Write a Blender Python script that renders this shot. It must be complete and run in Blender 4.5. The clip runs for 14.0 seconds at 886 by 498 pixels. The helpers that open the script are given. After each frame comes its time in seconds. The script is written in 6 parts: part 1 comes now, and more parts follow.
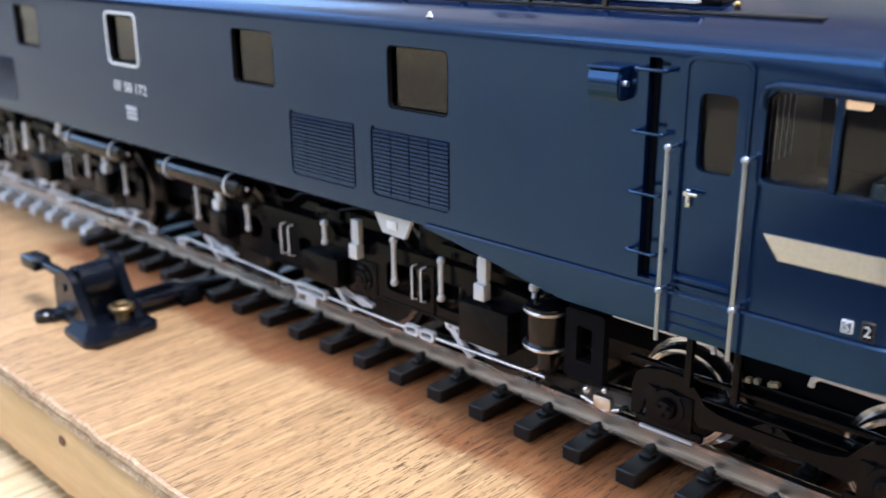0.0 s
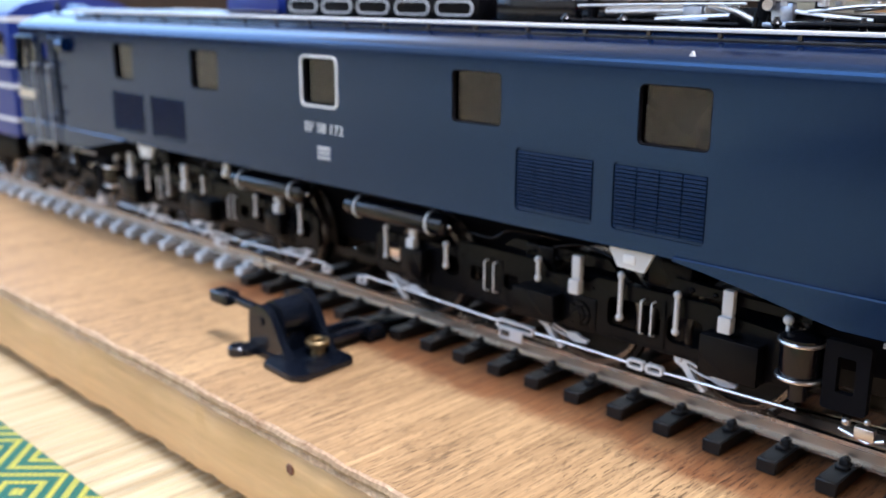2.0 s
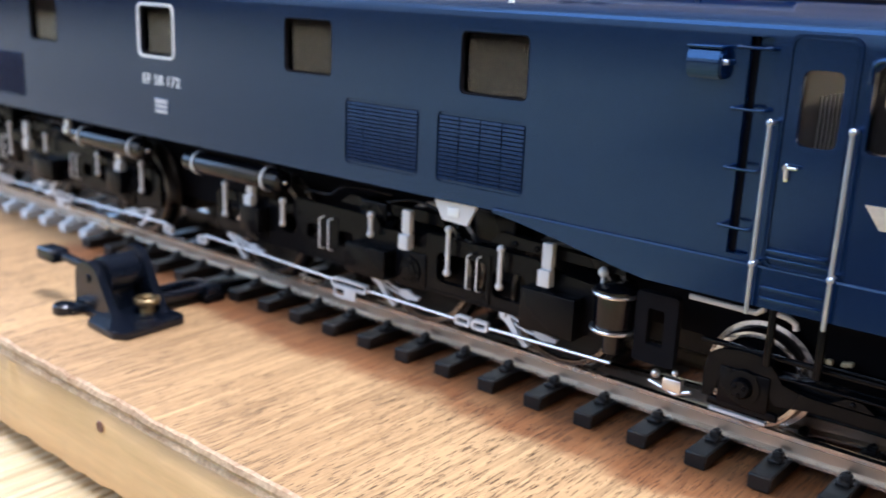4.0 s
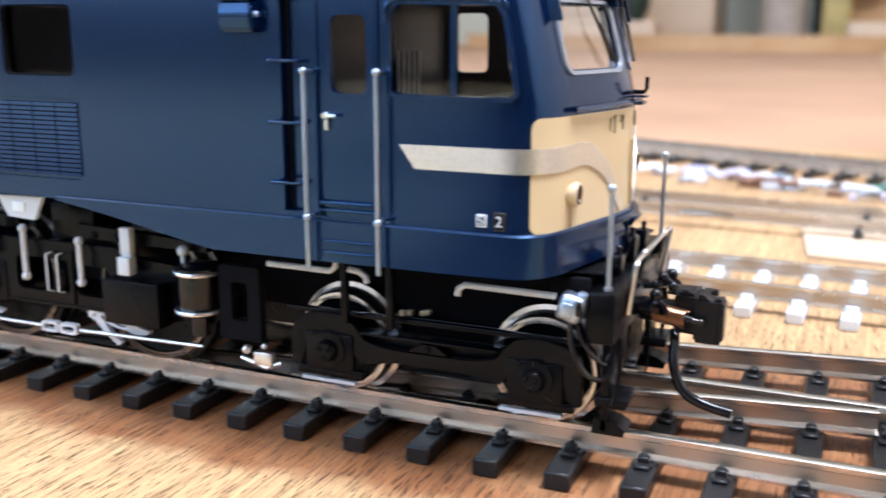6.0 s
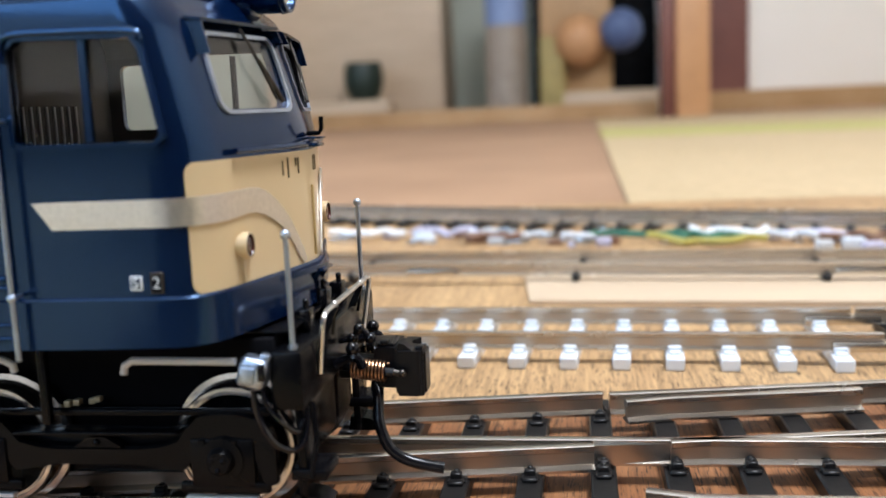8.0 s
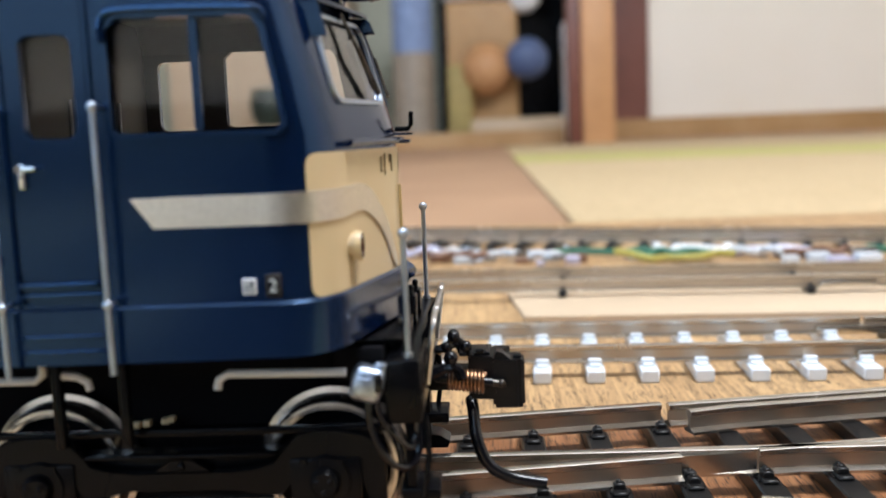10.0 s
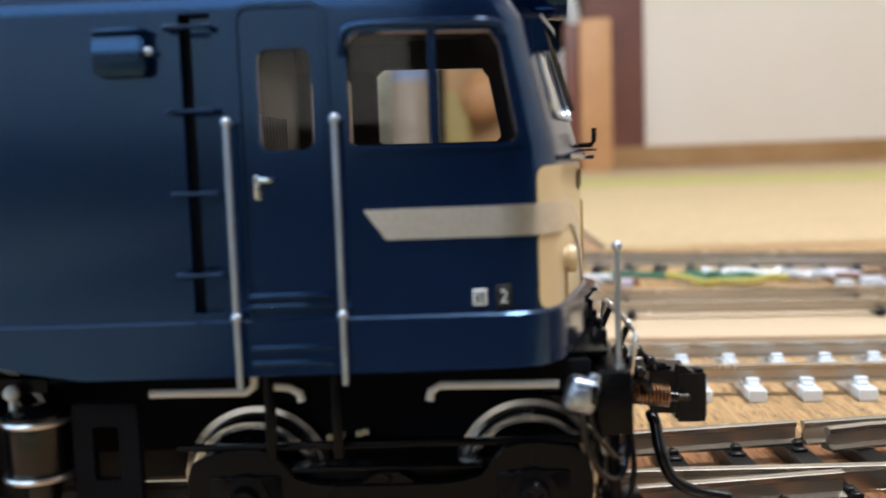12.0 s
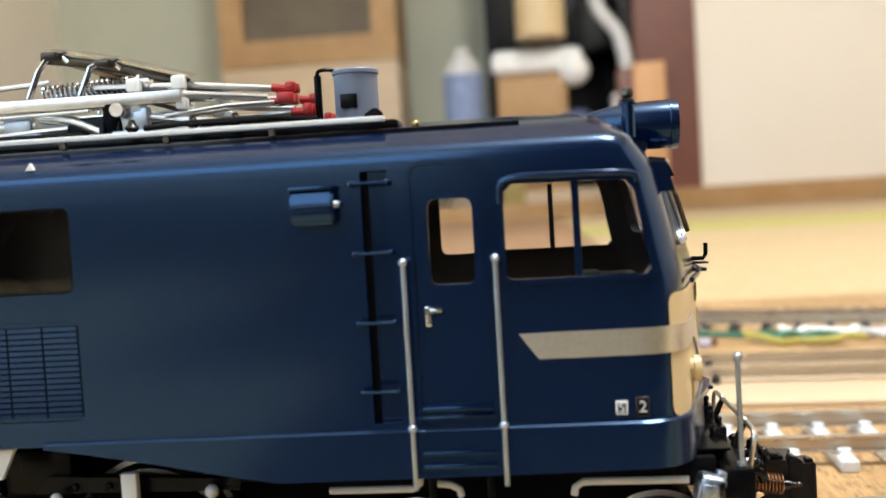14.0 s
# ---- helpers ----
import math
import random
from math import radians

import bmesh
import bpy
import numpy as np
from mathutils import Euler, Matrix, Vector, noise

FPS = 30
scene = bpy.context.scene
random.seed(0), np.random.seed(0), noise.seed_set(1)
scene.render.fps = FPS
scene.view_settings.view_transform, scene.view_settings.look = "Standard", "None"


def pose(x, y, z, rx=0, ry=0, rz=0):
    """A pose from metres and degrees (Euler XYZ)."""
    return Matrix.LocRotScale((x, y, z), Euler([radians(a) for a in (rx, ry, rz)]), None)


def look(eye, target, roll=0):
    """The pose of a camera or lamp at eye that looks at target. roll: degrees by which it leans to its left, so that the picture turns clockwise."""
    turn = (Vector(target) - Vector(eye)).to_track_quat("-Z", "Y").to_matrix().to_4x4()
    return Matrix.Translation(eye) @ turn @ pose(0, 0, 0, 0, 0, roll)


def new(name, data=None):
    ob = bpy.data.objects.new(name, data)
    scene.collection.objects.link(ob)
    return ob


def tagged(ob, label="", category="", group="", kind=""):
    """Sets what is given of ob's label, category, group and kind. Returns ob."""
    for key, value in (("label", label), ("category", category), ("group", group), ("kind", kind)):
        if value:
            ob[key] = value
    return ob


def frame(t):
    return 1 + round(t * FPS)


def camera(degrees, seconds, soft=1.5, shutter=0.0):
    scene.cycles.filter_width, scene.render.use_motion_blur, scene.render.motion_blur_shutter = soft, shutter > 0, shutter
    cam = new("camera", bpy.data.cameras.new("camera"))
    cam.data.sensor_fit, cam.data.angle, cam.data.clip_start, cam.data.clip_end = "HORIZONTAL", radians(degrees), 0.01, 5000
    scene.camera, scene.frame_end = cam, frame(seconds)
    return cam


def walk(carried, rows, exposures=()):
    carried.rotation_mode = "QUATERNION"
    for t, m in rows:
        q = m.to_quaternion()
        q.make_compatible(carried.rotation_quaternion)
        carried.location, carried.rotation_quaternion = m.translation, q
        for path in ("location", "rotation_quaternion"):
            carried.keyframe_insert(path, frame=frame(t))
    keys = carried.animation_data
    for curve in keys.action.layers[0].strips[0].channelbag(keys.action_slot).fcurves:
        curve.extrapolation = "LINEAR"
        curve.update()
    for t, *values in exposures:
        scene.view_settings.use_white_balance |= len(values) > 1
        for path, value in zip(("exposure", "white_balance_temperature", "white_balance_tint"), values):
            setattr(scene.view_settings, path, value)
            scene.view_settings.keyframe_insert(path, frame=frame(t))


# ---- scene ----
S = 1 / 80  # the locomotive is a 1:80 model: all lengths below are in metres of the full-size original, times S
cam = camera(49.4, 14.0, 1.5, 0.3)
cam.data.dof.use_dof, cam.data.dof.focus_distance, cam.data.dof.aperture_fstop = True, 0.096, 35
PATH = [
    (0, (10.985, -7.343, 4.52), (9.67, -5.976, 3.884), -0.5),
    (0.5, (10.55, -7.819, 4.409), (9.239, -6.439, 3.795), -0.2),
    (1, (10.185, -8.219, 4.316), (8.865, -6.831, 3.741), -0.0),
    (1.5, (9.901, -8.605, 4.323), (8.559, -7.222, 3.788), 0.0),
    (2, (9.585, -9.074, 4.32), (8.23, -7.695, 3.807), 0.1),
    (2.2, (9.559, -9.125, 4.3), (8.202, -7.746, 3.794), 0.2),
    (4.3, (10.399, -8.214, 3.854), (9.231, -6.675, 3.336), 2.6),
    (4.5, (10.569, -8.098, 3.837), (9.444, -6.527, 3.325), 2.5),
    (5, (10.778, -7.899, 3.68), (9.793, -6.236, 3.167), 2.4),
    (5.5, (10.857, -7.815, 3.504), (9.957, -6.091, 3.039), 2.8),
    (6, (11.203, -7.54, 3.335), (10.442, -5.745, 2.891), 0.2),
    (6.5, (11.615, -7.139, 3.233), (11.027, -5.275, 2.811), -1.9),
    (7, (11.747, -6.954, 3.155), (11.334, -5.039, 2.752), -3.6),
    (7.2, (11.867, -6.922, 3.14), (11.482, -4.995, 2.766), -3.4),
    (9.3, (10.505, -6.572, 2.781), (10.385, -4.592, 2.527), -2.0),
    (9.5, (10.382, -6.551, 2.774), (10.28, -4.569, 2.524), -2.0),
    (10, (10.174, -6.551, 2.842), (10.089, -4.568, 2.6), -2.3),
    (10.5, (10.227, -7.071, 2.876), (10.151, -5.072, 2.849), -2.9),
    (11, (9.685, -6.689, 2.828), (9.623, -4.694, 2.698), -2.6),
    (11.5, (9.445, -6.618, 2.825), (9.392, -4.626, 2.65), -2.2),
    (12, (8.862, -6.67, 2.813), (8.799, -4.68, 2.626), -2.0),
    (12.5, (8.344, -6.685, 2.778), (8.274, -4.696, 2.581), -1.8),
    (13, (8.172, -6.78, 2.851), (8.075, -4.795, 2.631), -2.0),
    (13.5, (8.292, -7.295, 3.163), (8.135, -5.305, 3.037), -3.3),
    (14, (8.345, -7.537, 3.401), (8.172, -5.547, 3.308), -3.4),
]
walk(cam, [(t, look(Vector(eye) * S, Vector(target) * S, roll)) for t, eye, target, roll in PATH],
     [(0, 0.22, 6000, 22), (1, 0.22, 6000, 22), (2, 0.08, 6100, 23), (4.5, 0.42, 5900, 23), (5.5, 0.70, 5900, 23), (6, 0.54, 5880, 20), (7, -0.03, 6040, 16),
      (9.5, -0.13, 6250, 15), (11, -0.17, 6450, 14), (12, -0.20, 6550, 14), (13, 0.47, 6500, 11), (13.5, 0.41, 7350, 13), (14, 0.06, 7250, 13)])

# ---- light ----
world = bpy.data.worlds.new("room_air")
scene.world = world
world.use_nodes = True
world.node_tree.nodes["Background"].inputs[0].default_value = (0.9, 0.85, 0.75, 1)
world.node_tree.nodes["Background"].inputs[1].default_value = 0.05
# the ceiling lamp over the layout
lamp = bpy.data.lights.new("ceiling_lamp_light", "POINT")
lamp.energy, lamp.color, lamp.shadow_soft_size = 104, (0.90, 0.96, 1.0), 0.27
new("ceiling_lamp_light", lamp).location = (0.56, -0.08, 1.46)
# daylight from the window in the west wall
day = bpy.data.lights.new("window_light", "AREA")
day.shape, day.size, day.size_y, day.energy, day.color = "RECTANGLE", 1.875, 0.875, 19, (0.42, 0.70, 1.0)
new("window_light", day).matrix_world = pose(-1.32, 0.0625, 0.625, 90, 0, -90)
# daylight from the window in the south wall
day = bpy.data.lights.new("window_light", "AREA")
day.shape, day.size, day.size_y, day.energy, day.color = "RECTANGLE", 0.80, 0.72, 6.5, (0.52, 0.76, 1.0)
new("window_light", day).matrix_world = pose(-0.375, -0.935, 0.675, 90, 0, 0)


# ---- materials ----
def principled(name, colour, rough=0.5, metal=0.0, coat=0.0, spec=0.5):
    m = bpy.data.materials.new(name)
    m.use_nodes = True
    n = m.node_tree.nodes
    b = n["Principled BSDF"]
    b.inputs["Base Color"].default_value = (*colour, 1)
    b.inputs["Roughness"].default_value = rough
    b.inputs["Metallic"].default_value = metal
    b.inputs["Coat Weight"].default_value = coat
    b.inputs["Specular IOR Level"].default_value = spec
    return m, n, m.node_tree.links, b


def coords(n, l, scale=(1, 1, 1), kind="Object"):
    tc = n.new("ShaderNodeTexCoord")
    mp = n.new("ShaderNodeMapping")
    mp.inputs["Scale"].default_value = scale
    l.new(tc.outputs[kind], mp.inputs["Vector"])
    return mp.outputs["Vector"]


def noise_tex(n, l, vec, scale, detail=4, rough=0.55):
    t = n.new("ShaderNodeTexNoise")
    t.inputs["Scale"].default_value = scale
    t.inputs["Detail"].default_value = detail
    t.inputs["Roughness"].default_value = rough
    l.new(vec, t.inputs["Vector"])
    return t.outputs["Fac"]


def ramp(n, l, fac, stops):
    r = n.new("ShaderNodeValToRGB")
    e = r.color_ramp.elements
    while len(e) < len(stops):
        e.new(0.5)
    for k, (p, c) in zip(e, stops):
        k.position, k.color = p, (*c, 1)
    l.new(fac, r.inputs["Fac"])
    return r.outputs["Color"]


def mixc(n, l, fac, a, b, mode="MIX"):
    m = n.new("ShaderNodeMix")
    m.data_type, m.blend_type = "RGBA", mode
    if isinstance(fac, float):
        m.inputs[0].default_value = fac
    else:
        l.new(fac, m.inputs[0])
    for socket, v in ((m.inputs[6], a), (m.inputs[7], b)):
        if isinstance(v, tuple):
            socket.default_value = (*v, 1)
        else:
            l.new(v, socket)
    return m.outputs[2]


def maths(n, l, op, a, b=None):
    m = n.new("ShaderNodeMath")
    m.operation = op
    for socket, v in zip(m.inputs, (a, b)):
        if v is None:
            continue
        if isinstance(v, (int, float)):
            socket.default_value = v
        else:
            l.new(v, socket)
    return m.outputs[0]


def bump(n, l, b, height, strength, distance):
    bp = n.new("ShaderNodeBump")
    bp.inputs["Strength"].default_value = strength
    bp.inputs["Distance"].default_value = distance
    l.new(height, bp.inputs["Height"])
    l.new(bp.outputs["Normal"], b.inputs["Normal"])


def paint(name, colour, rough, vary=0.12, grain=900, coat=0.0, spec=0.5, bumpy=0.15):
    """Sprayed paint: slight mottling, dust specks in the gloss, orange peel."""
    m, n, l, b = principled(name, colour, rough, 0, coat, spec)
    v = coords(n, l)
    big = noise_tex(n, l, v, 45, 3)
    dark = tuple(c * (1 - vary) for c in colour)
    light = tuple(min(1, c * (1 + vary)) for c in colour)
    l.new(ramp(n, l, big, [(0.3, dark), (0.7, light)]), b.inputs["Base Color"])
    fine = noise_tex(n, l, v, grain * 2, 3)
    r = n.new("ShaderNodeMapRange")
    r.inputs["To Min"].default_value, r.inputs["To Max"].default_value = rough * 0.9, min(1, rough * 1.1)
    l.new(fine, r.inputs["Value"])
    l.new(r.outputs["Result"], b.inputs["Roughness"])
    bump(n, l, b, noise_tex(n, l, v, grain * 4, 2), bumpy, 0.00003)
    return m


def metal(name, colour, rough, vary=0.2, scale=700):
    m, n, l, b = principled(name, colour, rough, 1.0)
    v = coords(n, l)
    f = noise_tex(n, l, v, scale, 5)
    l.new(ramp(n, l, f, [(0.3, tuple(c * (1 - vary) for c in colour)), (0.7, colour)]), b.inputs["Base Color"])
    r = n.new("ShaderNodeMapRange")
    r.inputs["To Min"].default_value, r.inputs["To Max"].default_value = rough * 0.7, min(1, rough * 1.4)
    l.new(f, r.inputs["Value"])
    l.new(r.outputs["Result"], b.inputs["Roughness"])
    return m


def wood(name, dark, mid, light, along, ring=60, pores=True, rough=0.55, streak=1.0):
    """Wood with grain along 'x' or 'y': broad tone bands, fine fibres and short dark pores."""
    m, n, l, b = principled(name, mid, rough)
    long, across = (30.0, 700.0) if along == "x" else (700.0, 30.0)
    v = coords(n, l)
    broad = noise_tex(n, l, coords(n, l, (6, ring, ring) if along == "x" else (ring, 6, ring)), 1.0, 5, 0.6)
    col = ramp(n, l, broad, [(0.32, dark), (0.5, mid), (0.67, light)])
    fibre = noise_tex(n, l, coords(n, l, (long * 2, across * 2.2, 700) if along == "x" else (long * 2.2, across * 2, 700)), 1.0, 3, 0.6)
    col = mixc(n, l, 0.5 * streak, col, ramp(n, l, fibre, [(0.3, tuple(c * 0.64 for c in mid)), (0.7, tuple(min(1, c * 1.18) for c in light))]), "MIX")
    height = fibre
    if pores:
        line = noise_tex(n, l, coords(n, l, (60, 2600, 900) if along == "x" else (2600, 60, 900)), 1.0, 4, 0.6)
        col = mixc(n, l, ramp(n, l, line, [(0.36, (0.7,) * 3), (0.48, (0, 0, 0))]), col, tuple(c * 0.58 for c in mid))
        col = mixc(n, l, ramp(n, l, line, [(0.56, (0, 0, 0)), (0.7, (0.5,) * 3)]), col, tuple(min(1, c * 1.2) for c in light))
        p = noise_tex(n, l, coords(n, l, (420, 5600, 900) if along == "x" else (5600, 420, 900)), 1.0, 2, 0.5)
        mask = ramp(n, l, p, [(0.385, (1.0,) * 3), (0.425, (0, 0, 0))])
        area_mask = ramp(n, l, noise_tex(n, l, v, 28, 3), [(0.35, (0.35,) * 3), (0.62, (1, 1, 1))])
        mask = mixc(n, l, 1.0, mask, area_mask, "MULTIPLY")
        col = mixc(n, l, mask, col, tuple(c * 0.36 for c in dark))
        height = maths(n, l, "SUBTRACT", fibre, mask)
    l.new(col, b.inputs["Base Color"])
    bump(n, l, b, height, 0.5, 0.00012)
    return m


def mottled(name, a, c, scale, rough=0.8, fine=0, bumpd=0.0003):
    m, n, l, b = principled(name, a, rough)
    v = coords(n, l)
    f = noise_tex(n, l, v, scale, 5, 0.6)
    col = ramp(n, l, f, [(0.3, a), (0.7, c)])
    if fine:
        g = noise_tex(n, l, v, fine, 3)
        col = mixc(n, l, 0.35, col, ramp(n, l, g, [(0.3, tuple(x * 0.6 for x in a)), (0.7, tuple(min(1, x * 1.3) for x in c))]))
        bump(n, l, b, g, 0.5, bumpd)
    l.new(col, b.inputs["Base Color"])
    return m


BLUE = paint("locomotive_blue_paint", (0.0010, 0.0070, 0.032), 0.17, 0.04, 900, 0.08, 1.0, 0.0)
BLUE.node_tree.nodes["Principled BSDF"].inputs["Specular Tint"].default_value = (0.26, 0.54, 1.0, 1)
for socket in ("Normal", "Roughness"):  # a smooth, even gloss coat
    BLUE.node_tree.links.remove(BLUE.node_tree.nodes["Principled BSDF"].inputs[socket].links[0])
BLUE.node_tree.nodes["Principled BSDF"].inputs["Coat Roughness"].default_value = 0.08
COACH_BLUE = paint("coach_blue_paint", (0.01, 0.03, 0.22), 0.3)
PALEBLUE = paint("pale_blue_label", (0.22, 0.30, 0.50), 0.5)
STONEGREY = paint("dull_stone_grey", (0.34, 0.28, 0.22), 0.5)
OCHRE = paint("ochre_card", (0.38, 0.29, 0.10), 0.6)
DULLBLUE = paint("dull_blue", (0.08, 0.12, 0.24), 0.5)
CREAM = paint("cream_paint", (0.70, 0.53, 0.30), 0.3, 0.06, 900, 0.25)
BLACK = paint("black_plastic", (0.0035, 0.0035, 0.0045), 0.25, 0.3, 700, 0, 0.12)
MATTE = paint("matt_black", (0.009, 0.009, 0.011), 0.8, 0.3, 700, 0, 0.05)
GLOSSBLACK = paint("gloss_black", (0.005, 0.005, 0.007), 0.14, 0.3, 500, 0, 0.4)
COUPLER = paint("black_oxide", (0.005, 0.005, 0.006), 0.32, 0.3, 600, 0, 0.22)
NAVYPLASTIC = paint("dark_blue_black_plastic", (0.004, 0.006, 0.011), 0.2, 0.3, 500, 0, 0.5, 0.3)
BROWNBLACK = paint("sleeper_plastic", (0.010, 0.009, 0.0088), 0.40, 0.35, 500, 0, 0.32, 0.4)
GREY = paint("grey_paint", (0.16, 0.19, 0.26), 0.4)
WHITE = paint("white_paint", (0.88, 0.89, 0.89), 0.45, 0.08)
LIGHTGREY = paint("light_grey_plastic", (0.64, 0.65, 0.66), 0.45, 0.12)
RED = paint("red_plastic", (0.42, 0.02, 0.02), 0.35)
DESK = paint("dark_green_desk", (0.012, 0.026, 0.018), 0.5)
SILVER = metal("silver_paint", (0.50, 0.57, 0.68), 0.34, 0.15)
PANTO = metal("pantograph_silver", (0.80, 0.80, 0.80), 0.3, 0.15)
CHROME = metal("polished_metal", (0.75, 0.76, 0.78), 0.14, 0.1)
NICKEL = metal("nickel_silver_rail", (0.70, 0.66, 0.60), 0.24, 0.12, 120)
RAILWEB = metal("dull_rail_web", (0.60, 0.525, 0.435), 0.36, 0.14, 90)
DARKSTEEL = metal("dark_wheel_steel", (0.10, 0.09, 0.08), 0.3, 0.3)
DARKTYRE = metal("dark_tyre_steel", (0.26, 0.235, 0.21), 0.28, 0.3)
STEEL = metal("wheel_steel", (0.66, 0.63, 0.61), 0.22, 0.2)
STRIPE = metal("brushed_aluminium", (0.86, 0.82, 0.76), 0.34, 0.12, 2600)
DULLBRASS = metal("dull_brass", (0.40, 0.29, 0.15), 0.42, 0.4)
BULK = paint("olive_grey_paint", (0.022, 0.022, 0.018), 0.5)
INK = paint("faded_ink", (0.20, 0.15, 0.08), 0.6)
GOLD = paint("gold_paint", (0.62, 0.45, 0.19), 0.35)
JUMPER = metal("jumper_metal", (0.56, 0.66, 0.82), 0.36, 0.6, 1100)
DARKRED = paint("dark_red_lens", (0.07, 0.014, 0.008), 0.12)
BRASS = metal("brass", (0.62, 0.42, 0.16), 0.3, 0.3)
COPPER = metal("copper", (0.45, 0.25, 0.14), 0.3, 0.3)
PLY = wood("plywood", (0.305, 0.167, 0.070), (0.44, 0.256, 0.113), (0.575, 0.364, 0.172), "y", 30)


def stain_and_shade_under_track(m):
    """Reddish-brown track stain with the locomotive's soft shadow painted in, ragged rim, under the turnout only."""
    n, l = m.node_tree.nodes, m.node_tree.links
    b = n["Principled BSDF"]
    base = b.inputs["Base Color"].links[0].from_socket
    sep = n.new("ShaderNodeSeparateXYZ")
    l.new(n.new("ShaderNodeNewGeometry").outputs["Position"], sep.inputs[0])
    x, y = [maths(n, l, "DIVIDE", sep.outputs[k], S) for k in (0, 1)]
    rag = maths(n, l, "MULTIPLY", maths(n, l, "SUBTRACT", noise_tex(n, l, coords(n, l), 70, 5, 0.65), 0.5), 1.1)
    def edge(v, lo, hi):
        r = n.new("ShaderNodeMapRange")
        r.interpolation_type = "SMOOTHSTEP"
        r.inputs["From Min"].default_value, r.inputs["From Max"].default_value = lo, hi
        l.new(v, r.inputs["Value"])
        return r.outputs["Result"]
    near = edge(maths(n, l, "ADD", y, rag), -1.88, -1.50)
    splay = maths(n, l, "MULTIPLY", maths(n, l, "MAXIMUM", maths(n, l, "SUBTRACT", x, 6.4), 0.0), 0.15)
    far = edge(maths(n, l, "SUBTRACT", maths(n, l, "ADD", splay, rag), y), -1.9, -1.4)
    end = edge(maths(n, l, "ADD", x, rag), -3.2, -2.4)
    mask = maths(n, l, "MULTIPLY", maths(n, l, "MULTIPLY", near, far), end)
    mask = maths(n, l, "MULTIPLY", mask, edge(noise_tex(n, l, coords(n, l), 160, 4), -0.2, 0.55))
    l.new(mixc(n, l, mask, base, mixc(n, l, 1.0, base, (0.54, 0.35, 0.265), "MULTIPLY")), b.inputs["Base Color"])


stain_and_shade_under_track(PLY)
PINE = wood("pine", (0.58, 0.325, 0.140), (0.75, 0.455, 0.215), (0.81, 0.535, 0.275), "x", 160, False, 0.45, 0.6)
POSTWOOD = wood("post_wood", (0.42, 0.2, 0.08), (0.55, 0.28, 0.12), (0.62, 0.34, 0.16), "x", 4, False, 0.5, 0.4)
LIGHTWOOD = wood("light_wood", (0.53, 0.39, 0.255), (0.59, 0.445, 0.30), (0.64, 0.49, 0.335), "x", 40, False, 0.5, 0.4)
CLEARWHITE = paint("white_sleeper_plastic", (0.74, 0.78, 0.82), 0.22, 0.08)
PLYEDGE = mottled("sawn_plywood_edge", (0.34, 0.185, 0.09), (0.62, 0.44, 0.28), 260, 0.85, 1800, 0.0004)
DARKFLOOR = mottled("dark_floor", (0.032, 0.022, 0.016), (0.05, 0.034, 0.025), 8, 0.8, 90)
CARPET = mottled("brown_floor", (0.32, 0.18, 0.10), (0.43, 0.255, 0.145), 6, 0.6)
MAT = mottled("cream_mat", (0.48, 0.35, 0.19), (0.54, 0.40, 0.23), 5, 0.8, 240)
MATGREEN = mottled("mat_border", (0.42, 0.38, 0.11), (0.52, 0.46, 0.17), 20, 0.8, 300)
WALLCREAM = mottled("cream_wall_plaster", (0.88, 0.81, 0.70), (0.91, 0.84, 0.74), 3, 0.9)
WALLGREEN = mottled("pale_green_wall", (0.54, 0.57, 0.47), (0.60, 0.63, 0.52), 3, 0.9)
DARKWALL = mottled("dark_brown_wall", (0.035, 0.022, 0.015), (0.055, 0.037, 0.026), 8, 0.9, 60)
CEIL = mottled("ceiling_white", (0.72, 0.70, 0.66), (0.78, 0.76, 0.72), 3, 0.9, 60)
PANEWOOD = wood("dark_pane_wood", (0.08, 0.055, 0.03), (0.12, 0.085, 0.045), (0.15, 0.11, 0.06), "x", 6, False, 0.4, 0.4)
REDBROWN = wood("red_brown_wood", (0.10, 0.03, 0.02), (0.16, 0.05, 0.032), (0.2, 0.07, 0.045), "x", 5, False, 0.45, 0.4)
CUPBOARD = wood("cupboard_wood", (0.34, 0.18, 0.06), (0.44, 0.25, 0.10), (0.52, 0.32, 0.15), "x", 6, False, 0.5, 0.4)


def make_cloth():
    """Woven mat border: green ground with nested yellow lozenges."""
    m, n, l, b = principled("woven_border", (0.02, 0.2, 0.12), 0.8)
    v = coords(n, l)
    sep = n.new("ShaderNodeSeparateXYZ")
    l.new(v, sep.inputs[0])
    size = 0.016
    parts = []
    for k in (0, 1):
        f = maths(n, l, "FRACT", maths(n, l, "DIVIDE", maths(n, l, "ADD", sep.outputs[k], 5.0), size))
        parts.append(maths(n, l, "ABSOLUTE", maths(n, l, "SUBTRACT", f, 0.5)))
    d = maths(n, l, "ADD", *parts)
    band = maths(n, l, "FRACT", maths(n, l, "MULTIPLY", d, 5.0))
    mask = maths(n, l, "GREATER_THAN", band, 0.58)
    weave = n.new("ShaderNodeTexChecker")
    weave.inputs["Scale"].default_value = 1600
    l.new(v, weave.inputs["Vector"])
    col = mixc(n, l, mask, (0.012, 0.135, 0.115), (0.48, 0.45, 0.08))
    col = mixc(n, l, 0.35, col, mixc(n, l, weave.outputs["Fac"], (0.01, 0.06, 0.05), (0.7, 0.65, 0.25)), "OVERLAY")
    l.new(col, b.inputs["Base Color"])
    bump(n, l, b, weave.outputs["Fac"], 0.8, 0.0003)
    return m


